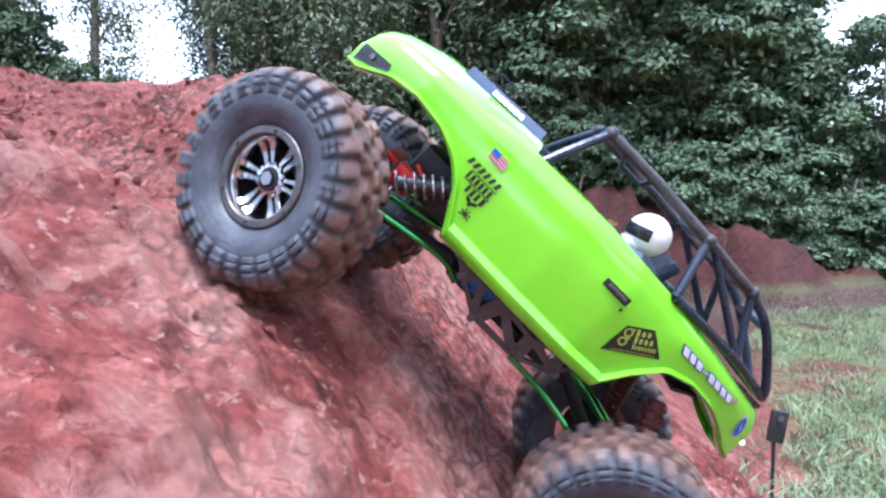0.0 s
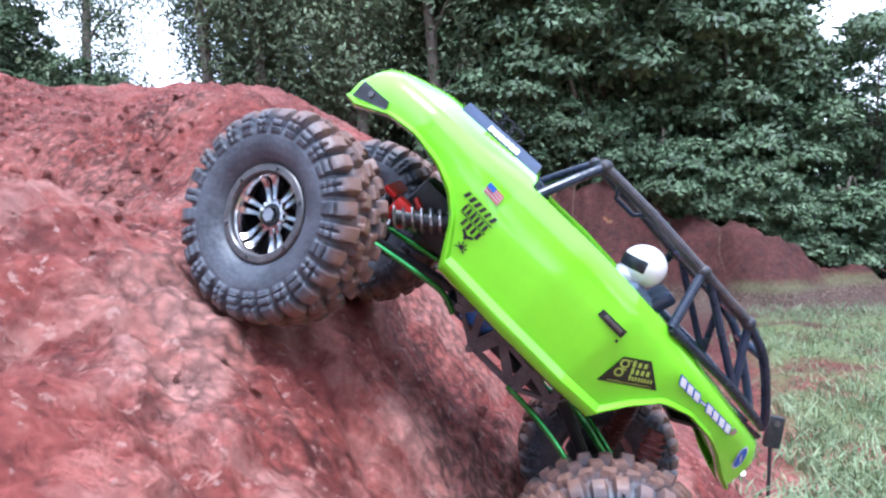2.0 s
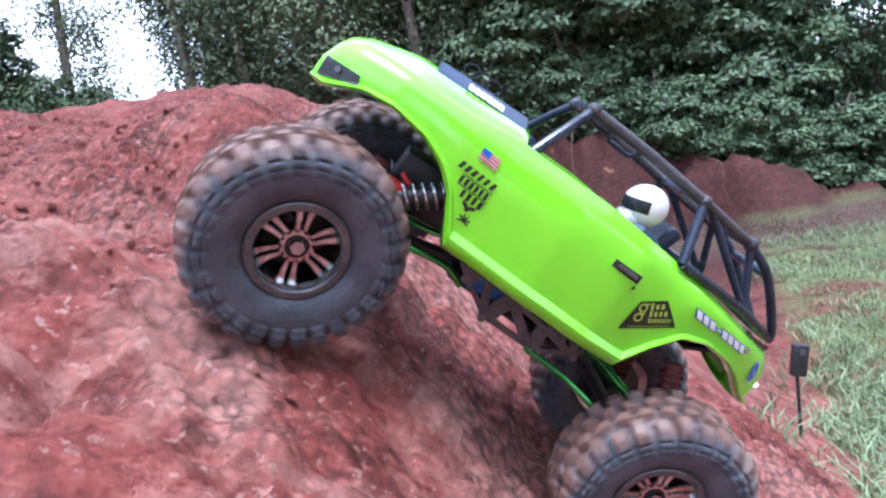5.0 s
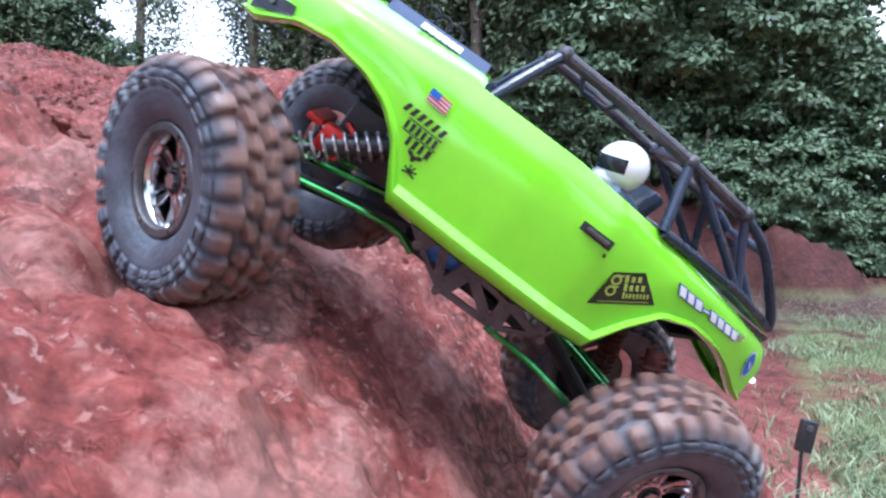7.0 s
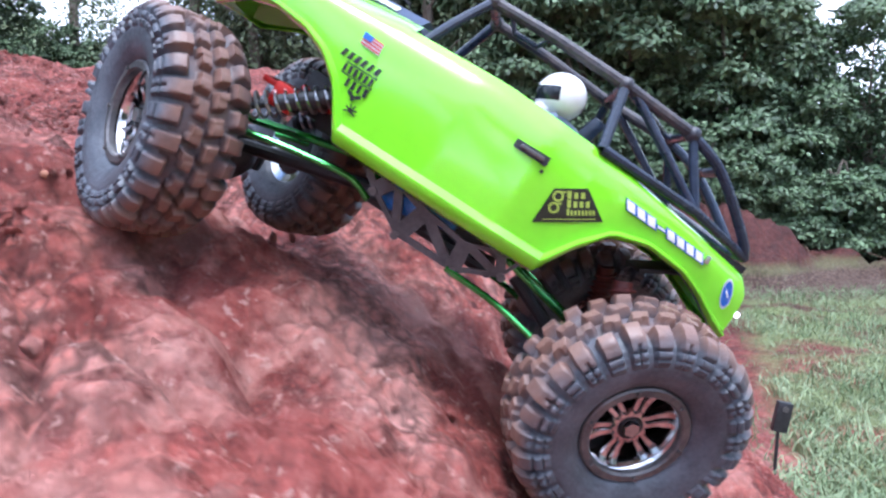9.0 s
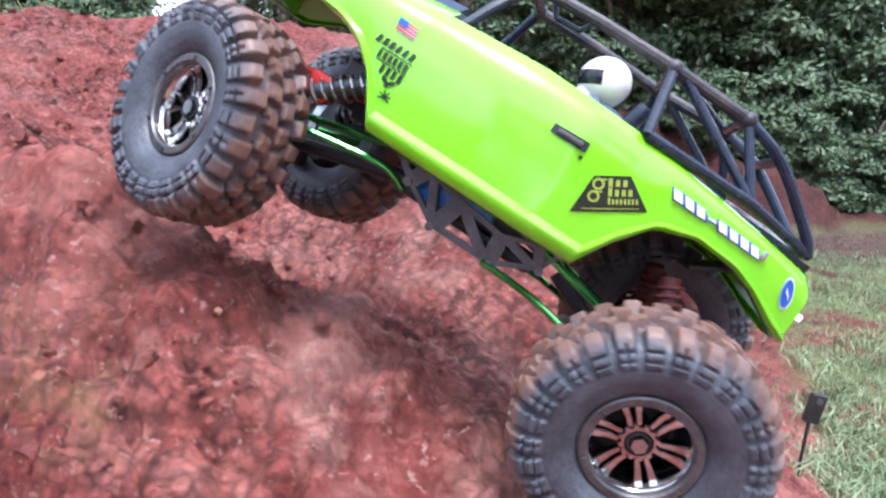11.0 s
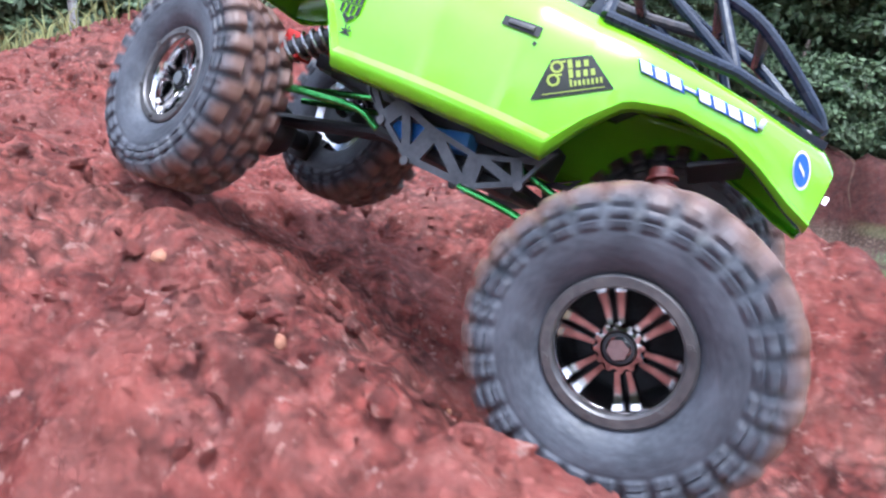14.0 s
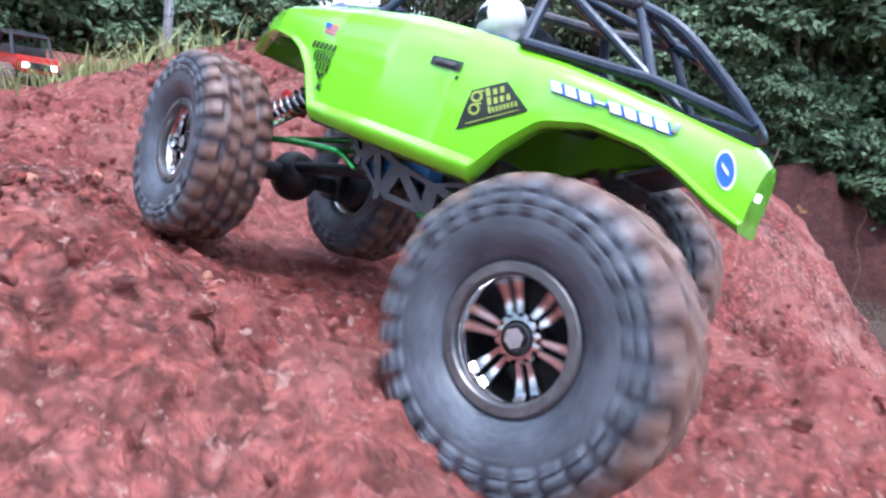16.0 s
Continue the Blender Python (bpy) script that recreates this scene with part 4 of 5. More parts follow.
    for i in range(8):
        x0, z0 = -0.0535 - 0.0075 * i, 0.0224 - 0.0003 * i
        lo, hi = (0.36, 0.62) if i == 3 else (0.0, 1.0)
        q = lambda u, v: (x0 - u - 0.0036 * (1 - v), z0 + 0.0054 * v)
        for nm, d, m, l in (("wing_mark" if row is None else "stroke_shadow", 0.0005, DECAL_BLACK, 0.0006), ("stroke_edge", 0.0003, DECAL_BLUE, 0.0010)):
            bk = on_side(nm, [q(-d, hi + d * 90), q(0.0066 + d, hi + d * 90), q(0.0066 + d, lo - d * 150), q(-d, lo - d * 150)], m, row or car, l, 3, "" if row else "white slanted pieces edged in blue and black")
            row = row or bk
        on_side("stroke", [q(0.0003, lo + 0.04), q(0.0058, lo + 0.04), q(0.0058, hi - 0.04), q(0.0003, hi - 0.04)], WHITE, row, 0.0018, 3)
    ov = None
    for r, m, l in ((1.0, WHITE, 0.0006), (0.84, DECAL_BLUE, 0.0010)):
        bm = bmesh.new()
        vs = []
        for k in range(20):
            a = k * math.pi / 10
            x, z = -0.1425 + 0.0046 * r * math.cos(a) + 0.0030 * r * math.sin(a), 0.0135 + 0.0092 * r * math.sin(a)
            vs.append(bm.verts.new((x, side_y(x, z) + l, z)))
        bm.faces.new(vs)
        ob = part("oval_sticker" if ov is None else "oval_field", bm, m, ov or car, "" if ov else "white-rimmed blue oval sticker")
        ov = ov or ob
    on_side("bar", [(-0.1398, 0.0165), (-0.1440, 0.0130), (-0.1452, 0.0105), (-0.1410, 0.0140)], WHITE, ov, 0.0014, 2)
    bm = bmesh.new()
    add_box(bm, (0.003, 0.003, 0.005), pose(-0.117, 0.0385, 0.024), 0.0008)
    part("body_clip", bm, STEEL, car, "small rusty body clip")
    # hood panel with white bars
    bm = bmesh.new()
    g = [[bm.verts.new((x, y, ramp_at(x, TOP) + h)) for y, h in ((0.041 - 0.11 * (x - 0.11), 0.0040), (0.020, 0.0135), (-0.020, 0.0135), (-0.041 + 0.11 * (x - 0.11), 0.0040))] for x in (0.104, 0.125, 0.15, 0.170)]
    for a, b in zip(g, g[1:]):
        for k in range(3):
            bm.faces.new((a[k], a[k + 1], b[k + 1], b[k]))
    r = bmesh.ops.extrude_face_region(bm, geom=bm.faces[:])
    for v in [e for e in r["geom"] if isinstance(e, bmesh.types.BMVert)]:
        v.co.z -= 0.009
    hood = part("hood_panel", bm, NAVY, car, "dark blue hood panel with white marks")
    for k in range(6):
        bm = bmesh.new()
        x = 0.124 + 0.0045 * k
        add_box(bm, (0.0038, 0.0085, 0.0006), pose(x, 0.0300, ramp_at(x, TOP) + 0.0096, -24, 0, 0))
        part("bar", bm, WHITE, hood)
    bm = bmesh.new()
    for k in range(3):
        add_tube(bm, [(0.150 - 0.009 * k + 0.006 * math.cos(q / 8 * 6.283), -0.004, 0.060 + 0.0045 * math.sin(q / 8 * 6.283)) for q in range(9)], 0.0008, 5)
    part("hood_wire", bm, BLACK, car, "black wire clips on the hood")
    # dark inside tray, seat and driver doll
    bm = bmesh.new()
    xs = np.linspace(-0.148, 0.098, 20)
    L = [[bm.verts.new((x, s * (ramp_at(x, HALF) - 0.010), 0.030 if x < -0.04 else 0.018)) for s in (1, 0.3, -0.3, -1)] for x in xs]
    for a, b in zip(L, L[1:]):
        for k in range(3):
            bm.faces.new((a[k], a[k + 1], b[k + 1], b[k]))
    for k in range(len(xs) - 1):
        for sy in (1, -1):
            a, b = L[k][0 if sy > 0 else 3].co, L[k + 1][0 if sy > 0 else 3].co
            bm.faces.new([bm.verts.new(q) for q in ((a.x, a.y, a.z), (b.x, b.y, b.z), (b.x, b.y + sy * 0.001, 0.034), (a.x, a.y + sy * 0.001, 0.034))])
    part("interior_tray", bm, CAGE, car, "dark blue-grey cockpit and bed tray")
    bm = bmesh.new()
    add_box(bm, (0.012, 0.05, 0.026), pose(0.094, 0, 0.036, 0, -20, 0), 0.003)
    part("dashboard", bm, BLACK, car)
    bm = bmesh.new()
    for k in range(8):
        x = 0.004 + 0.011 * k
        add_box(bm, (0.0112, 0.002, 0.013), pose(x, -(ramp_at(x, HALF) - 0.0105), 0.0345), 0.0005)
    part("door_lining", bm, LINING, car, "pale grey lining on the far door")
    bm = bmesh.new()
    add_box(bm, (0.012, 0.090, 0.014), pose(0.096, 0, 0.0425, 0, -12, 0), 0.003)
    part("cowl", bm, CAGE, car, "dark blue-black cowl behind the hood")
    bm = bmesh.new()
    add_box(bm, (0.010, 0.032, 0.040), pose(-0.014, 0.026, 0.040, 0, -14, 0), 0.004)
    add_box(bm, (0.034, 0.032, 0.010), pose(0.006, 0.026, 0.023), 0.004)
    part("seat", bm, CAGE, car, "dark blue-grey bucket seat")
    bm = bmesh.new()
    head, up, ahead = Vector((0.0090, 0.0345, 0.0590)), Vector((0.37, 0, 0.93)), Vector((0.93, 0, -0.37))
    bmesh.ops.create_uvsphere(bm, u_segments=72, v_segments=48, radius=1.0, matrix=Matrix.Translation(head) @ pose(0, 0, 0, 0, 22, 0) @ Matrix.Diagonal((0.0155, 0.0135, 0.0145, 1)))
    for f in bm.faces:
        c = f.calc_center_median() - head
        u, w = c.dot(up), c.dot(ahead)
        if abs(math.atan2(c.y, w)) < 1.45 and abs(u - 0.0002) < 0.0042:
            f.material_index = 1
    add_box(bm, (0.012, 0.019, 0.0075), Matrix.Translation(head + ahead * 0.0095 - up * 0.0088) @ pose(0, 0, 0, 0, 22, 0), 0.0035)
    add_box(bm, (0.022, 0.034, 0.030), pose(-0.001, 0.028, 0.034, 0, -12, 0), 0.006, 2)
    add_tube(bm, curve_points([(0.004, 0.044, 0.044), (0.022, 0.047, 0.036), (0.045, 0.040, 0.036)], 4), 0.0055, 8, 2)
    add_tube(bm, curve_points([(0.004, 0.012, 0.044), (0.022, 0.010, 0.036), (0.045, 0.016, 0.036)], 4), 0.0055, 8, 2)
    add_box(bm, (0.014, 0.012, 0.004), pose(0.010, 0.036, 0.0485, 0, -10, 0), 0.0015)
    part("driver_doll", bm, [WHITE, VISOR, SUIT], car, "plastic driver doll with white helmet")
    # roll cage
    A, B, C, D, E, F = (0.0745, 0.0275, 0.0868), (-0.0195, 0.0385, 0.0840), (-0.0695, 0.0305, 0.0820), (-0.027, 0.056, 0.044), (-0.1425, 0.0135, 0.0385), (0.094, 0.047, 0.043)
    G = (-0.095, 0.037, 0.044)
    bm = bmesh.new()
    bmesh.ops.create_uvsphere(bm, u_segments=10, v_segments=8, radius=0.0052, matrix=Matrix.Translation(A))
    cage = part("roll_cage", bm, DUSTY, car, "black nylon tube roll cage with dusty top rails")

    def bar(pts, r=0.0033, m=CAGE):
        bm = bmesh.new()
        add_tube(bm, pts, r, 10)
        part("cage_bar", bm, m, cage)

    flip = lambda p: (p[0], -p[1], p[2])
    for f in (lambda p: p, flip):
        bar(curve_points([f(F), f((0.086, 0.040, 0.062)), f(A)], 4))
        bar([f(A), f((0.03, 0.0335, 0.0865)), f(B)], 0.0037, DUSTY)
        bar([f(B), f(C)], 0.0037, DUSTY)
        bar(curve_points([f(C), f((-0.097, 0.0265, 0.073)), f((-0.133, 0.0180, 0.048)), f(E)], 4))
        bar([f(B), f(D)])
        bar([f(D), f(G), f(E)])
        bar([f((-0.026, 0.0375, 0.0836)), f(G)], 0.0028)
        bar([f(C), f(G)], 0.0028)
        for p in (A, B, C):
            bm = bmesh.new()
            bmesh.ops.create_uvsphere(bm, u_segments=10, v_segments=8, radius=0.0050, matrix=Matrix.Translation(f(p)))
            part("joint", bm, DUSTY, cage)
    for p in (A, B, C, (-0.097, 0.0265, 0.073), E):
        bar([p, flip(p)], 0.0032)
    bar([B, flip(C)], 0.0026)
    bar([(0.060, 0.029, 0.0855), (0.054, 0.027, 0.0775), (0.038, 0.029, 0.0775), (0.032, 0.033, 0.0855)], 0.0018)
    # chassis
    bm = bmesh.new()
    add_box(bm, (0.155, 0.052, 0.020), pose(0.0575, 0, -0.028), 0.003)
    chassis = part("chassis", bm, BLACK, car, "black chassis with electronics tray")
    for nm, size, at in (("skid_plate", (0.10, 0.060, 0.008), (0.035, 0, -0.056)), ("gearbox", (0.06, 0.040, 0.026), (0.030, 0, -0.048)), ("radio_box", (0.05, 0.040, 0.030), (0.13, 0, -0.020))):
        bm = bmesh.new()
        add_box(bm, size, pose(*at), 0.004)
        part(nm, bm, BLACK, chassis)
    for s in (1, -1):
        bm = bmesh.new()
        y = 0.037 * s
        edge = [(0.095, -0.036), (0.076, -0.050), (0.050, -0.066), (0.008, -0.066), (-0.020, -0.052), (-0.028, -0.034)]
        top = [(0.098, -0.028), (0.066, -0.034), (0.042, -0.041), (0.010, -0.045), (-0.012, -0.038), (-0.032, -0.027)]

        loops = [edge + top[::-1]]
        for k in range(5):
            for tri in ((edge[k], edge[k + 1], top[k]), (edge[k + 1], top[k + 1], top[k])):
                c = Vector((sum(q[0] for q in tri) / 3, sum(q[1] for q in tri) / 3))
                loops.append([tuple(c.lerp(Vector(q), 0.50)) for q in tri])
        rim = []
        for loop in loops:
            vs = [bm.verts.new((q[0], y, q[1])) for q in loop]
            rim += [bm.edges.new((vs[i - 1], vs[i])) for i in range(len(vs))]
        bmesh.ops.triangle_fill(bm, use_beauty=True, edges=rim)
        out = bmesh.ops.extrude_face_region(bm, geom=bm.faces[:])
        bmesh.ops.translate(bm, vec=(0, 0.0034 * s, 0), verts=[v for v in out["geom"] if isinstance(v, bmesh.types.BMVert)])
        bmesh.ops.recalc_face_normals(bm, faces=bm.faces)
        rail = part("side_plate", bm, GREY_AL, chassis, "grey skeleton side plate")
        for q in edge[1:5]:
            bm = bmesh.new()
            bmesh.ops.create_cone(bm, cap_ends=True, segments=10, radius1=0.0028, radius2=0.0028, depth=0.004, matrix=Matrix.Translation((q[0], y + 0.003 * s, q[1])) @ Matrix.Rotation(math.pi / 2, 4, "X"))
            part("screw", bm, GUN, chassis)
    bm = bmesh.new()
    add_box(bm, (0.052, 0.020, 0.012), pose(0.046, 0.024, -0.046, 0, 12, 0), 0.003)
    part("battery", bm, BLUE, car, "blue shrink-wrapped battery pack")
    bm = bmesh.new()
    add_box(bm, (0.016, 0.014, 0.016), pose(0.150, 0.046, -0.030), 0.002)
    add_box(bm, (0.010, 0.05, 0.004), pose(0.165, 0.02, -0.026), 0.001)
    part("servo_mount", bm, RED, car, "bright red servo mount")
    bm = bmesh.new()
    add_tube(bm, curve_points([(0.150 - 0.008 * k, 0.03 + 0.002 * math.sin(k * 1.6), -0.022 + 0.003 * math.cos(k * 1.6)) for k in range(8)], 3), 0.0022, 6)
    part("servo_wire", bm, RED, car, "twisted red servo wire")
    # axles, links, shocks
    for x, z in ((0.190, -0.087), (-0.118, -0.090)):
        bm = bmesh.new()
        add_tube(bm, [(x, -0.062, z), (x, 0.062, z)], 0.0075, 12)
        bmesh.ops.create_uvsphere(bm, u_segments=16, v_segments=12, radius=1, matrix=Matrix.Translation((x, -0.008, z)) @ Matrix.Diagonal((0.022, 0.018, 0.021, 1)))
        for s in (1, -1):
            add_box(bm, (0.020, 0.012, 0.026), pose(x, 0.056 * s, z), 0.003)
        part("axle", bm, BLACK, car, "black axle housing with round differential")
    for s in (1, -1):
        for run in ([(0.180, 0.052 * s, -0.066), (0.150, 0.050 * s, -0.058), (0.120, 0.047 * s, -0.053), (0.092, 0.044 * s, -0.050), (0.076, 0.041 * s, -0.056)], [(0.012, 0.040 * s, -0.066), (-0.025, 0.045 * s, -0.067), (-0.060, 0.050 * s, -0.073), (-0.098, 0.054 * s, -0.084)], [(-0.004, 0.020 * s, -0.040), (-0.100, 0.014 * s, -0.062)], [(0.180, 0.018 * s, -0.058), (0.090, 0.022 * s, -0.036)]):
            bm = bmesh.new()
            add_tube(bm, curve_points(run, 5), 0.0023, 10)
            part("suspension_link", bm, GREEN_AL, car, "green anodised suspension link")
        for lo, hi, m in (((0.172, 0.052 * s, -0.050), (0.116, 0.046 * s, -0.008), STEEL), ((-0.106, 0.048 * s, -0.066), (-0.084, 0.036 * s, -0.014), RED_DIRTY)):
            bm = bmesh.new()
            a, b = Vector(lo), Vector(hi)
            add_tube(bm, [a, a.lerp(b, 0.5)], 0.0022, 8)
            add_tube(bm, [a.lerp(b, 0.35), b], 0.0062, 12)
            add_tube(bm, [a.lerp(b, 0.02), a.lerp(b, 0.07)], 0.0085, 12)
            shock = part("shock_absorber", bm, BLACK if m is STEEL else RED_DIRTY, car, "oil shock with coil spring")
            bm = bmesh.new()
            add_spring(bm, a.lerp(b, 0.05), a.lerp(b, 0.92), 0.0078, 10, 0.0011)
            part("spring", bm, m, shock)
    bm = bmesh.new()
    add_tube(bm, [(-0.098, 0, -0.082), (-0.03, 0, -0.052)], 0.005, 10)
    part("drive_shaft", bm, BLACK, car)
    bm = bmesh.new()
    add_tube(bm, [(0.18, 0, -0.078), (0.08, 0, -0.052)], 0.005, 10)
    part("drive_shaft", bm, BLACK, car)
    bm = bmesh.new()
    add_tube(bm, [(-0.158, 0.016, 0.006), (-0.160, 0.016, 0.006)], 0.002, 10)
    part("tail_light", bm, TAIL, car, "small pale tail light")
    bm = bmesh.new()
    ly = side_y(0.218, 0.012)
    add_tube(bm, [(0.218, ly - 0.001, 0.0112), (0.2192, ly + 0.0018, 0.0113)], 0.0020, 12)
    part("headlight", bm, GUN, car, "small round headlight")
    bm = bmesh.new()
    add_box(bm, (0.030, 0.050, 0.003), pose(-0.105, -0.006, 0.004, 0, 30, 0), 0.001)
    part("rear_panel", bm, BLACK, car)
    wheels = [build_wheel(car, 1) for _ in range(4)]
    return car, wheels


CRAWLER, WHEELS = build_crawler()


# ---- small things round the mound ----
def build_action_camera():
    root = tagged(new("action_camera"), "small black camera on a thin black stick in the soil", "camera")
    bm = bmesh.new()
    add_box(bm, (0.050, 0.026, 0.105), pose(0.012, 0, 0.155, 0, 12, 0), 0.005)
    body = part("camera_body", bm, BLACK, root)
    bm = bmesh.new()
    add_tube(bm, [(-0.02, 0, -0.22), (0.0, 0, 0.11)], 0.006, 8)
    part("stick", bm, BLACK, root)
    bm = bmesh.new()
    add_tube(bm, [(0.018, -0.012, 0.185), (0.018, -0.019, 0.185)], 0.010, 14)
    part("lens", bm, GUN, body)
    x, y = 0.73, 2.28
    root.location = (x, y, float(ground_height(x, y)) + 0.13)


def build_post():
    bm = bmesh.new()
    add_tube(bm, [(0, 0, -0.1), (0, 0, 1.3)], 0.014, 10)
    post = tagged(part("fence_post", bm, STEEL), "thin grey metal fence post on the crest", "post")
    post.location = (-2.25, 2.2, float(ground_height(-2.25, 2.2)))


def build_red_truck():
    root = tagged(new("toy_truck"), "small red radio-controlled truck with black cab frame and lamps", "toy car")
    bm = bmesh.new()
    add_box(bm, (0.15, 0.095, 0.040), pose(0.015, 0, 0.085), 0.010)
    add_box(bm, (0.030, 0.080, 0.030), pose(0.085, 0, 0.078), 0.006)
    body = part("truck_body", bm, RED, root)
    bm = bmesh.new()
    add_box(bm, (0.004, 0.050, 0.016), pose(0.1005, 0, 0.083), 0.001)
    part("grille", bm, BLACK, body, "black grille")
    cab = None
    for run in ([(0.045, s1 * 0.042, 0.103), (0.022, s1 * 0.040, 0.152), (-0.050, s1 * 0.040, 0.155), (-0.085, s1 * 0.042, 0.103)] for s1 in (1, -1)):
        bm = bmesh.new()
        add_tube(bm, run, 0.0040, 8)
        ob = part("cab_frame" if cab is None else "bar", bm, BLACK, cab or root, "" if cab else "black open cab frame")
        cab = cab or ob
    for x, z in ((0.022, 0.152), (-0.050, 0.155)):
        bm = bmesh.new()
        add_tube(bm, [(x, -0.040, z), (x, 0.040, z)], 0.0040, 8)
        part("bar", bm, BLACK, cab)
    bm = bmesh.new()
    add_box(bm, (0.070, 0.076, 0.005), pose(-0.014, 0, 0.158), 0.002)
    part("roof_panel", bm, BLACK, root, "black roof panel")
    bm = bmesh.new()
    add_box(bm, (0.090, 0.080, 0.030), pose(-0.030, 0, 0.112), 0.006)
    part("seat_block", bm, BLACK, root)
    bm = bmesh.new()
    add_box(bm, (0.18, 0.05, 0.03), pose(0, 0, 0.05), 0.005)
    part("truck_chassis", bm, BLACK, root)
    bm = bmesh.new()
    add_tube(bm, [(0.108, -0.045, 0.058), (0.114, -0.025, 0.058), (0.114, 0.025, 0.058), (0.108, 0.045, 0.058)], 0.005, 8)
    part("bumper", bm, BLACK, root)
    for x in (0.075, -0.075):
        for y in (0.070, -0.070):
            w = new("truck_wheel", TYRE)
            w.parent = root
            w["label"] = "black off-road truck wheel"
            w.scale = (0.62, 0.72, 0.62)
            w.location = (x, y, 0.040)
            bm = bmesh.new()
            add_lathe(bm, [(0.0, 0.006), (0.010, 0.008), (0.019, 0.012), (0.020, -0.012), (0.0, -0.010)], 20)
            hub = part("truck_rim", bm, GUN, w)
            hub.scale = (1.6, 1.4, 1.6)
    for y in (0.030, -0.030):
        bm = bmesh.new()
        add_tube(bm, [(0.099, y, 0.083), (0.104, y, 0.083)], 0.007, 12)
        part("lamp", bm, LAMP, body, "glowing white front lamp")
    x, y = -2.29, 1.76
    root.matrix_world = Matrix.Translation((x, y, float(ground_height(x, y)))) @ pose(0, 0, 0, 0, 0, -25)


build_action_camera()
build_post()
build_red_truck()

# ---- movement ----
CRAWLER_ROWS = [
    (0, pose(-0.0290, 0.5685, -0.0819, -13.98, -48.00, 191.25)),
    (0.5, pose(-0.0185, 0.5715, -0.0939, -10.42, -49.12, 186.94)),
    (1, pose(-0.0174, 0.5797, -0.0924, -10.39, -48.93, 186.78)),
    (1.5, pose(-0.0250, 0.5859, -0.0830, -10.30, -48.30, 187.38)),
    (2, pose(-0.0289, 0.5916, -0.0770, -10.11, -47.82, 187.14)),
    (2.5, pose(-0.0292, 0.5931, -0.0755, -14.00, -47.93, 190.24)),
    (3, pose(-0.0308, 0.5978, -0.0753, -15.28, -47.37, 191.26)),
    (3.5, pose(-0.0315, 0.5978, -0.0747, -14.48, -47.79, 190.78)),
    (4, pose(-0.0316, 0.5969, -0.0714, -11.18, -47.11, 189.67)),
    (4.5, pose(-0.0355, 0.5948, -0.0652, -15.45, -47.08, 195.16)),
    (7, pose(-0.0737, 0.4944, -0.0305, -14.68, -37.35, 197.74)),
    (7.5, pose(-0.0991, 0.4872, -0.0161, -15.43, -38.63, 197.16)),
    (8, pose(-0.1240, 0.4904, 0.0087, -14.20, -36.28, 193.70)),
    (8.5, pose(-0.1575, 0.4919, 0.0329, -5.31, -34.26, 182.08)),
    (9, pose(-0.1778, 0.5063, 0.0492, -0.99, -34.34, 179.36)),
    (9.5, pose(-0.1975, 0.5104, 0.0657, 0.55, -35.82, 177.42)),
    (12, pose(-0.3919, 0.5323, 0.2166, 12.97, -23.97, 167.19)),
    (12.5, pose(-0.4805, 0.6082, 0.2415, 15.35, -21.99, 165.86)),
    (13, pose(-0.5481, 0.6737, 0.2539, 15.43, -20.20, 166.99)),
    (13.5, pose(-0.6070, 0.7184, 0.2728, 15.68, -18.30, 166.36)),
    (14, pose(-0.6638, 0.7616, 0.2833, 17.65, -16.97, 163.70)),
    (14.5, pose(-0.7246, 0.8066, 0.2927, 17.24, -15.11, 161.82)),
    (15, pose(-0.7838, 0.8378, 0.2974, 14.32, -13.06, 160.69)),
    (15.5, pose(-0.8328, 0.8772, 0.3111, 12.81, -10.43, 160.18)),
    (16, pose(-0.8841, 0.9070, 0.3241, 10.24, -7.25, 157.76)),
]


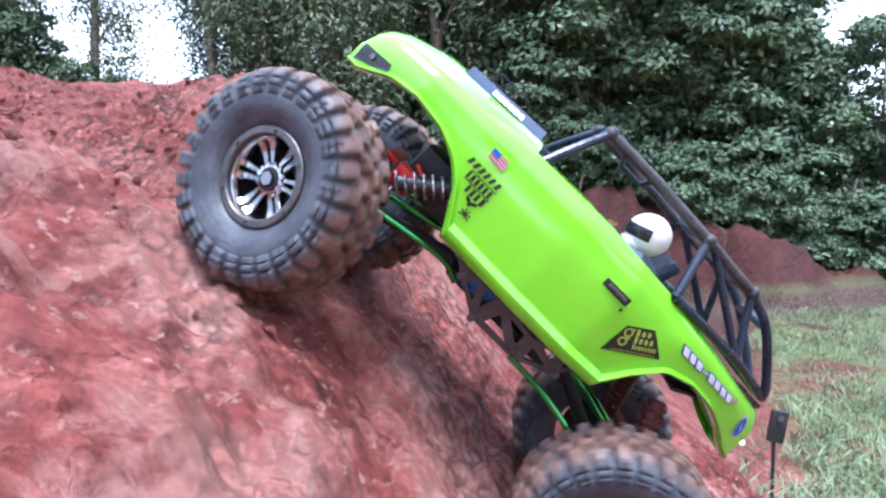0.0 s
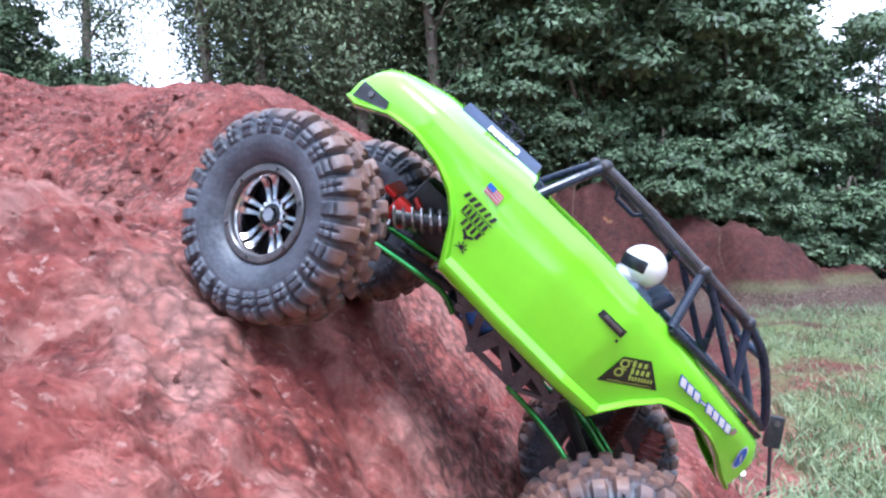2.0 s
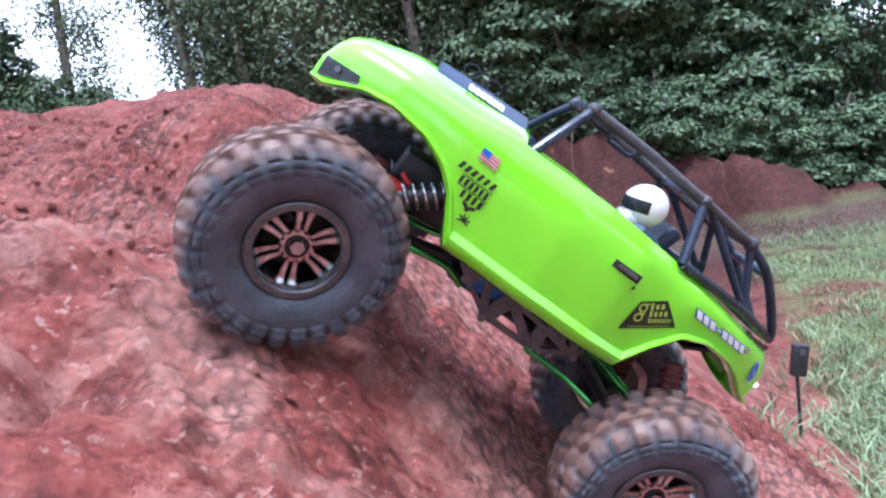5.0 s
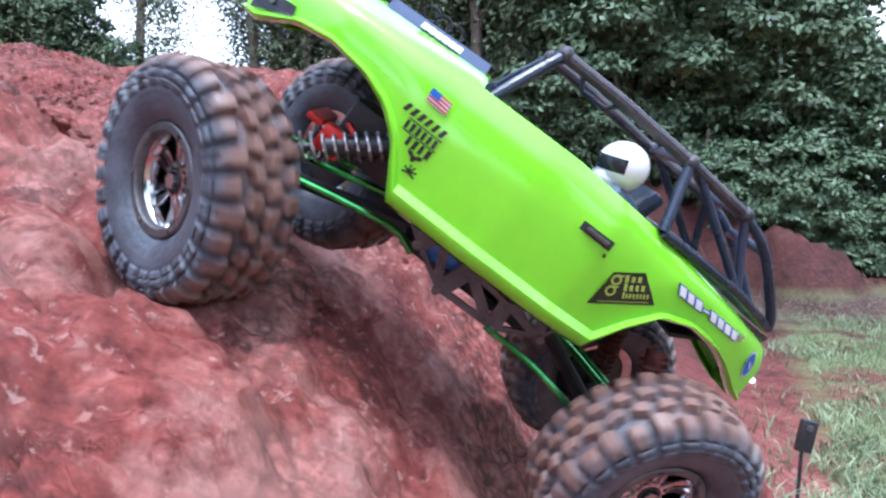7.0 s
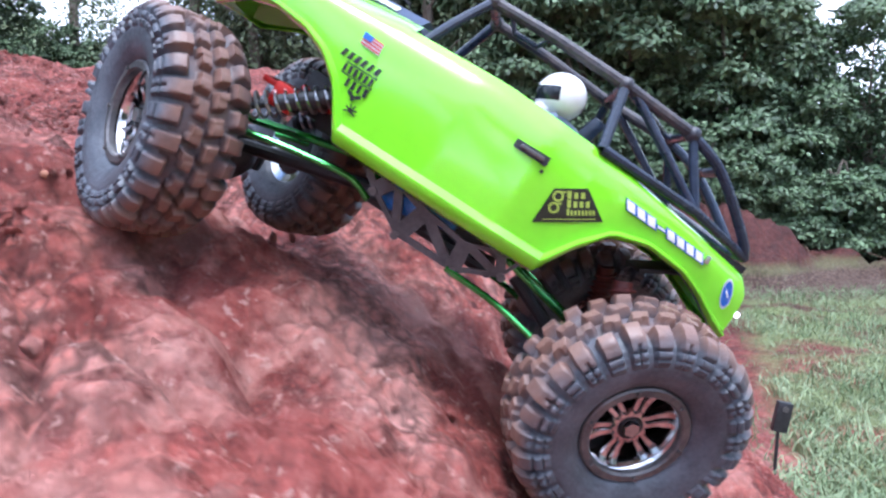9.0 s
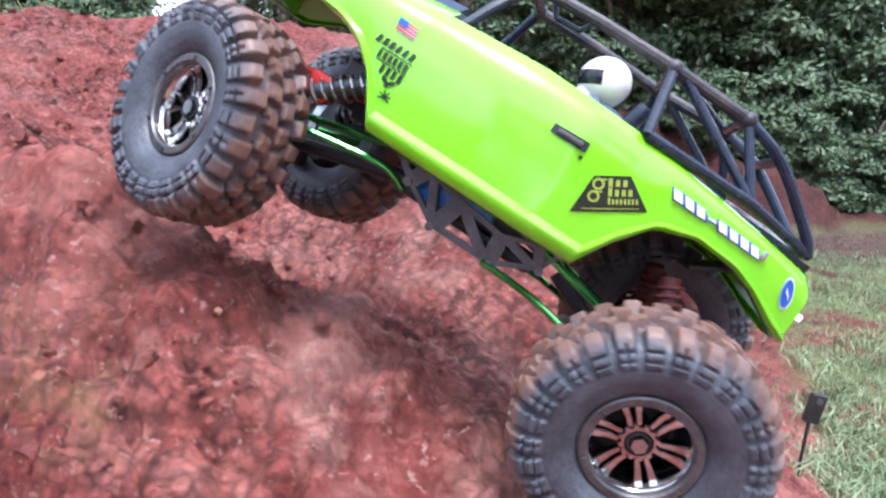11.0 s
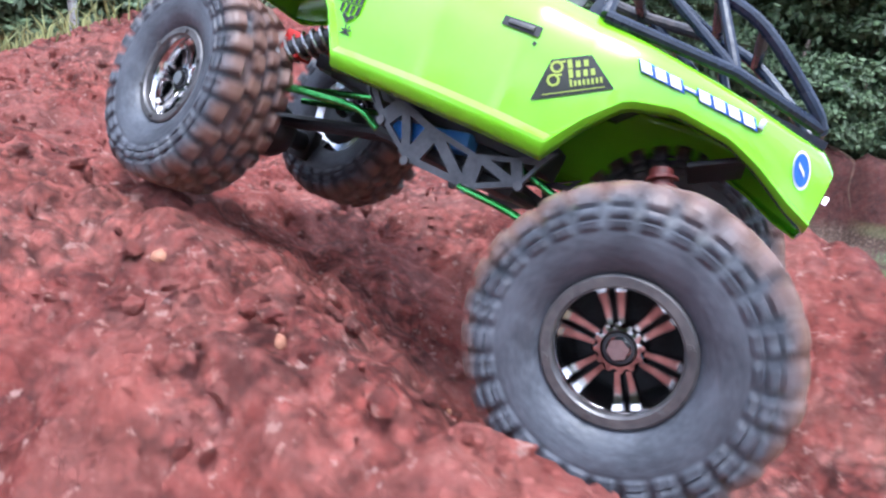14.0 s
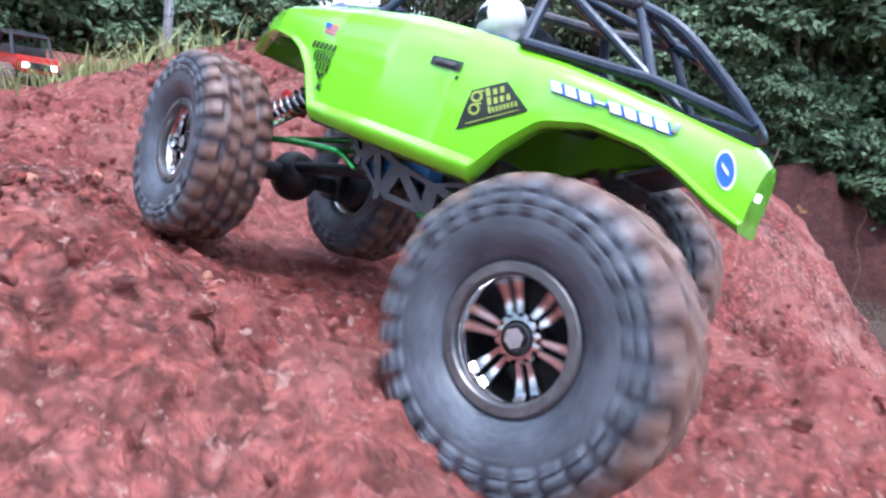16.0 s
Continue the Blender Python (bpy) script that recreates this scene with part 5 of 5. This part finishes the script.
def motions():
    walk(CRAWLER, CRAWLER_ROWS)
    # steering of the front wheels, degrees to the right
    steer = [(0, 25.3), (3.2, 25.8), (4.0, -0.6), (4.5, -22.8), (4.8, -25), (5.6, 1), (6.8, 38.5), (8.0, 39), (9.0, 39.6), (9.5, 33.5), (11.8, 20), (13, 17.7), (14.5, 12), (15.5, 9), (16, 10)]
    # forward lean of the steering axis as the front links swing, degrees
    caster = [(0, 5), (3.3, 5), (4.5, 0), (6.8, 19), (7.5, 19), (9.0, 10), (9.5, 8), (12, -5), (13, -7), (14.5, 0), (16, 9)]
    # travel of the left front wheel on its springs and links, metres
    back = [(0, 0.0014), (3.3, 0.0), (4.5, 0.001), (7, -0.0052), (8, -0.0034), (9.5, 0.0056), (12, 0.0042), (13, 0.005), (14.5, 0.0096), (15.5, 0.0206), (16, 0.0137)]
    drop = [(0, 0.0048), (4, 0.0035), (7, -0.0057), (8, -0.0028), (9, 0.0063), (9.5, 0.0049), (12, 0.0038), (13, 0.0041), (14.5, 0.0065), (15.5, 0.0068), (16, 0.0028)]
    side = [(0, 0.048), (4, 0.0445), (6.8, 0.026), (8, 0.033), (9, 0.0365), (9.5, 0.0315), (12, 0.029), (13, 0.026), (14.5, 0.035), (15.5, 0.036), (16, 0.0465)]
    # the same of the right front wheel
    back_f = [(0, -0.010), (3.3, -0.014), (4.5, -0.0335), (7, -0.029), (8, -0.0245), (9.5, -0.013), (12, -0.0147), (14, -0.0156), (16, -0.012)]
    # lift of the right wheels as the axles tilt, metres
    lift_f = [(0, 0.006), (3.3, 0.0082), (4.5, 0.0184), (7, 0.026), (9.5, 0.019), (12, 0.032), (14, 0.035), (16, 0.012)]
    lift_r = [(0, 0.0), (7, 0.0147), (9, 0.027), (12, 0.044), (14, 0.044), (16, 0.030)]
    back_r = [(0, 0.0), (9.5, 0.0), (12, 0.008), (13.5, 0.014), (15, 0.034), (16, 0.047)]
    # sideways play of the left rear wheel, metres
    side_r = [(0, 0.042), (4.5, 0.038), (8.5, 0.040), (9.5, 0.046), (12, 0.043), (13, 0.048), (14, 0.066), (15, 0.069), (16, 0.076)]
    back_rl = [(0, 0.0), (9.5, 0.0), (12, 0.012), (12.5, 0.013), (13, 0.010), (14, 0.006), (15.5, 0.0), (16, 0.0)]
    drop_r = [(0, 0.001), (7, 0.002), (9, 0.003), (12.5, -0.003), (14, 0.0), (15, 0.003), (16, 0.006)]
    # roll of the rear axle under the body, degrees
    roll_r = [(0, -3), (7, -6), (9, -8), (12.5, -11), (14, -9), (15.5, -2), (16, 0)]
    # yaw of the rear axle on its links, degrees
    yaw_r = [(0, 0.0), (4.5, 0.0), (6.8, 16), (8, 22), (9.5, 19), (12, 0.0), (16, 0.0)]
    # wheel speed, radians a second: slow creep with spells of slip
    speed = [(0, 4.0), (0.6, 3.0), (0.9, 0.6), (2.1, 0.6), (2.5, 4.0), (4.6, 4.5), (6.8, 4.0), (8.2, 3.5), (9.0, 1.2), (9.7, 1.2), (11.8, 2.0), (14, 4.0), (14.7, 6.0), (15.4, 3.0), (16, 6.0)]
    rows = [[] for _ in WHEELS]
    spin = 0.0
    for k in range(161):
        t = k / 10
        spin += ramp_at(t, speed) * 0.1
        st, a = -ramp_at(t, steer), math.degrees(spin) % 360
        for i, (x, y, z) in enumerate(((0.190 + ramp_at(t, back), ramp_at(t, side), -0.087 + ramp_at(t, drop)), (0.190 + ramp_at(t, back_f), -0.054, -0.087 + ramp_at(t, lift_f)), (-0.1158 + ramp_at(t, back_rl) + 0.0002 * ramp_at(t, yaw_r), ramp_at(t, side_r), -0.093 + ramp_at(t, drop_r) + 0.0008 * ramp_at(t, yaw_r)), (-0.118 + ramp_at(t, back_r) + 0.0002 * ramp_at(t, yaw_r), -0.054, -0.090 + ramp_at(t, lift_r)))):
            s = st if i < 2 else ramp_at(t, yaw_r)
            g = math.copysign(0.025, y)
            rows[i].append((t, pose(x, y, z, 0 if i < 2 else ramp_at(t, roll_r), ramp_at(t, caster) if i < 2 else 0.0, 0) @ pose(-g * math.sin(radians(s)), g * math.cos(radians(s)), 0, 0, a if y > 0 else -a, s if y > 0 else s + 180)))
    for w, r in zip(WHEELS, rows):
        walk(w, r)


motions()
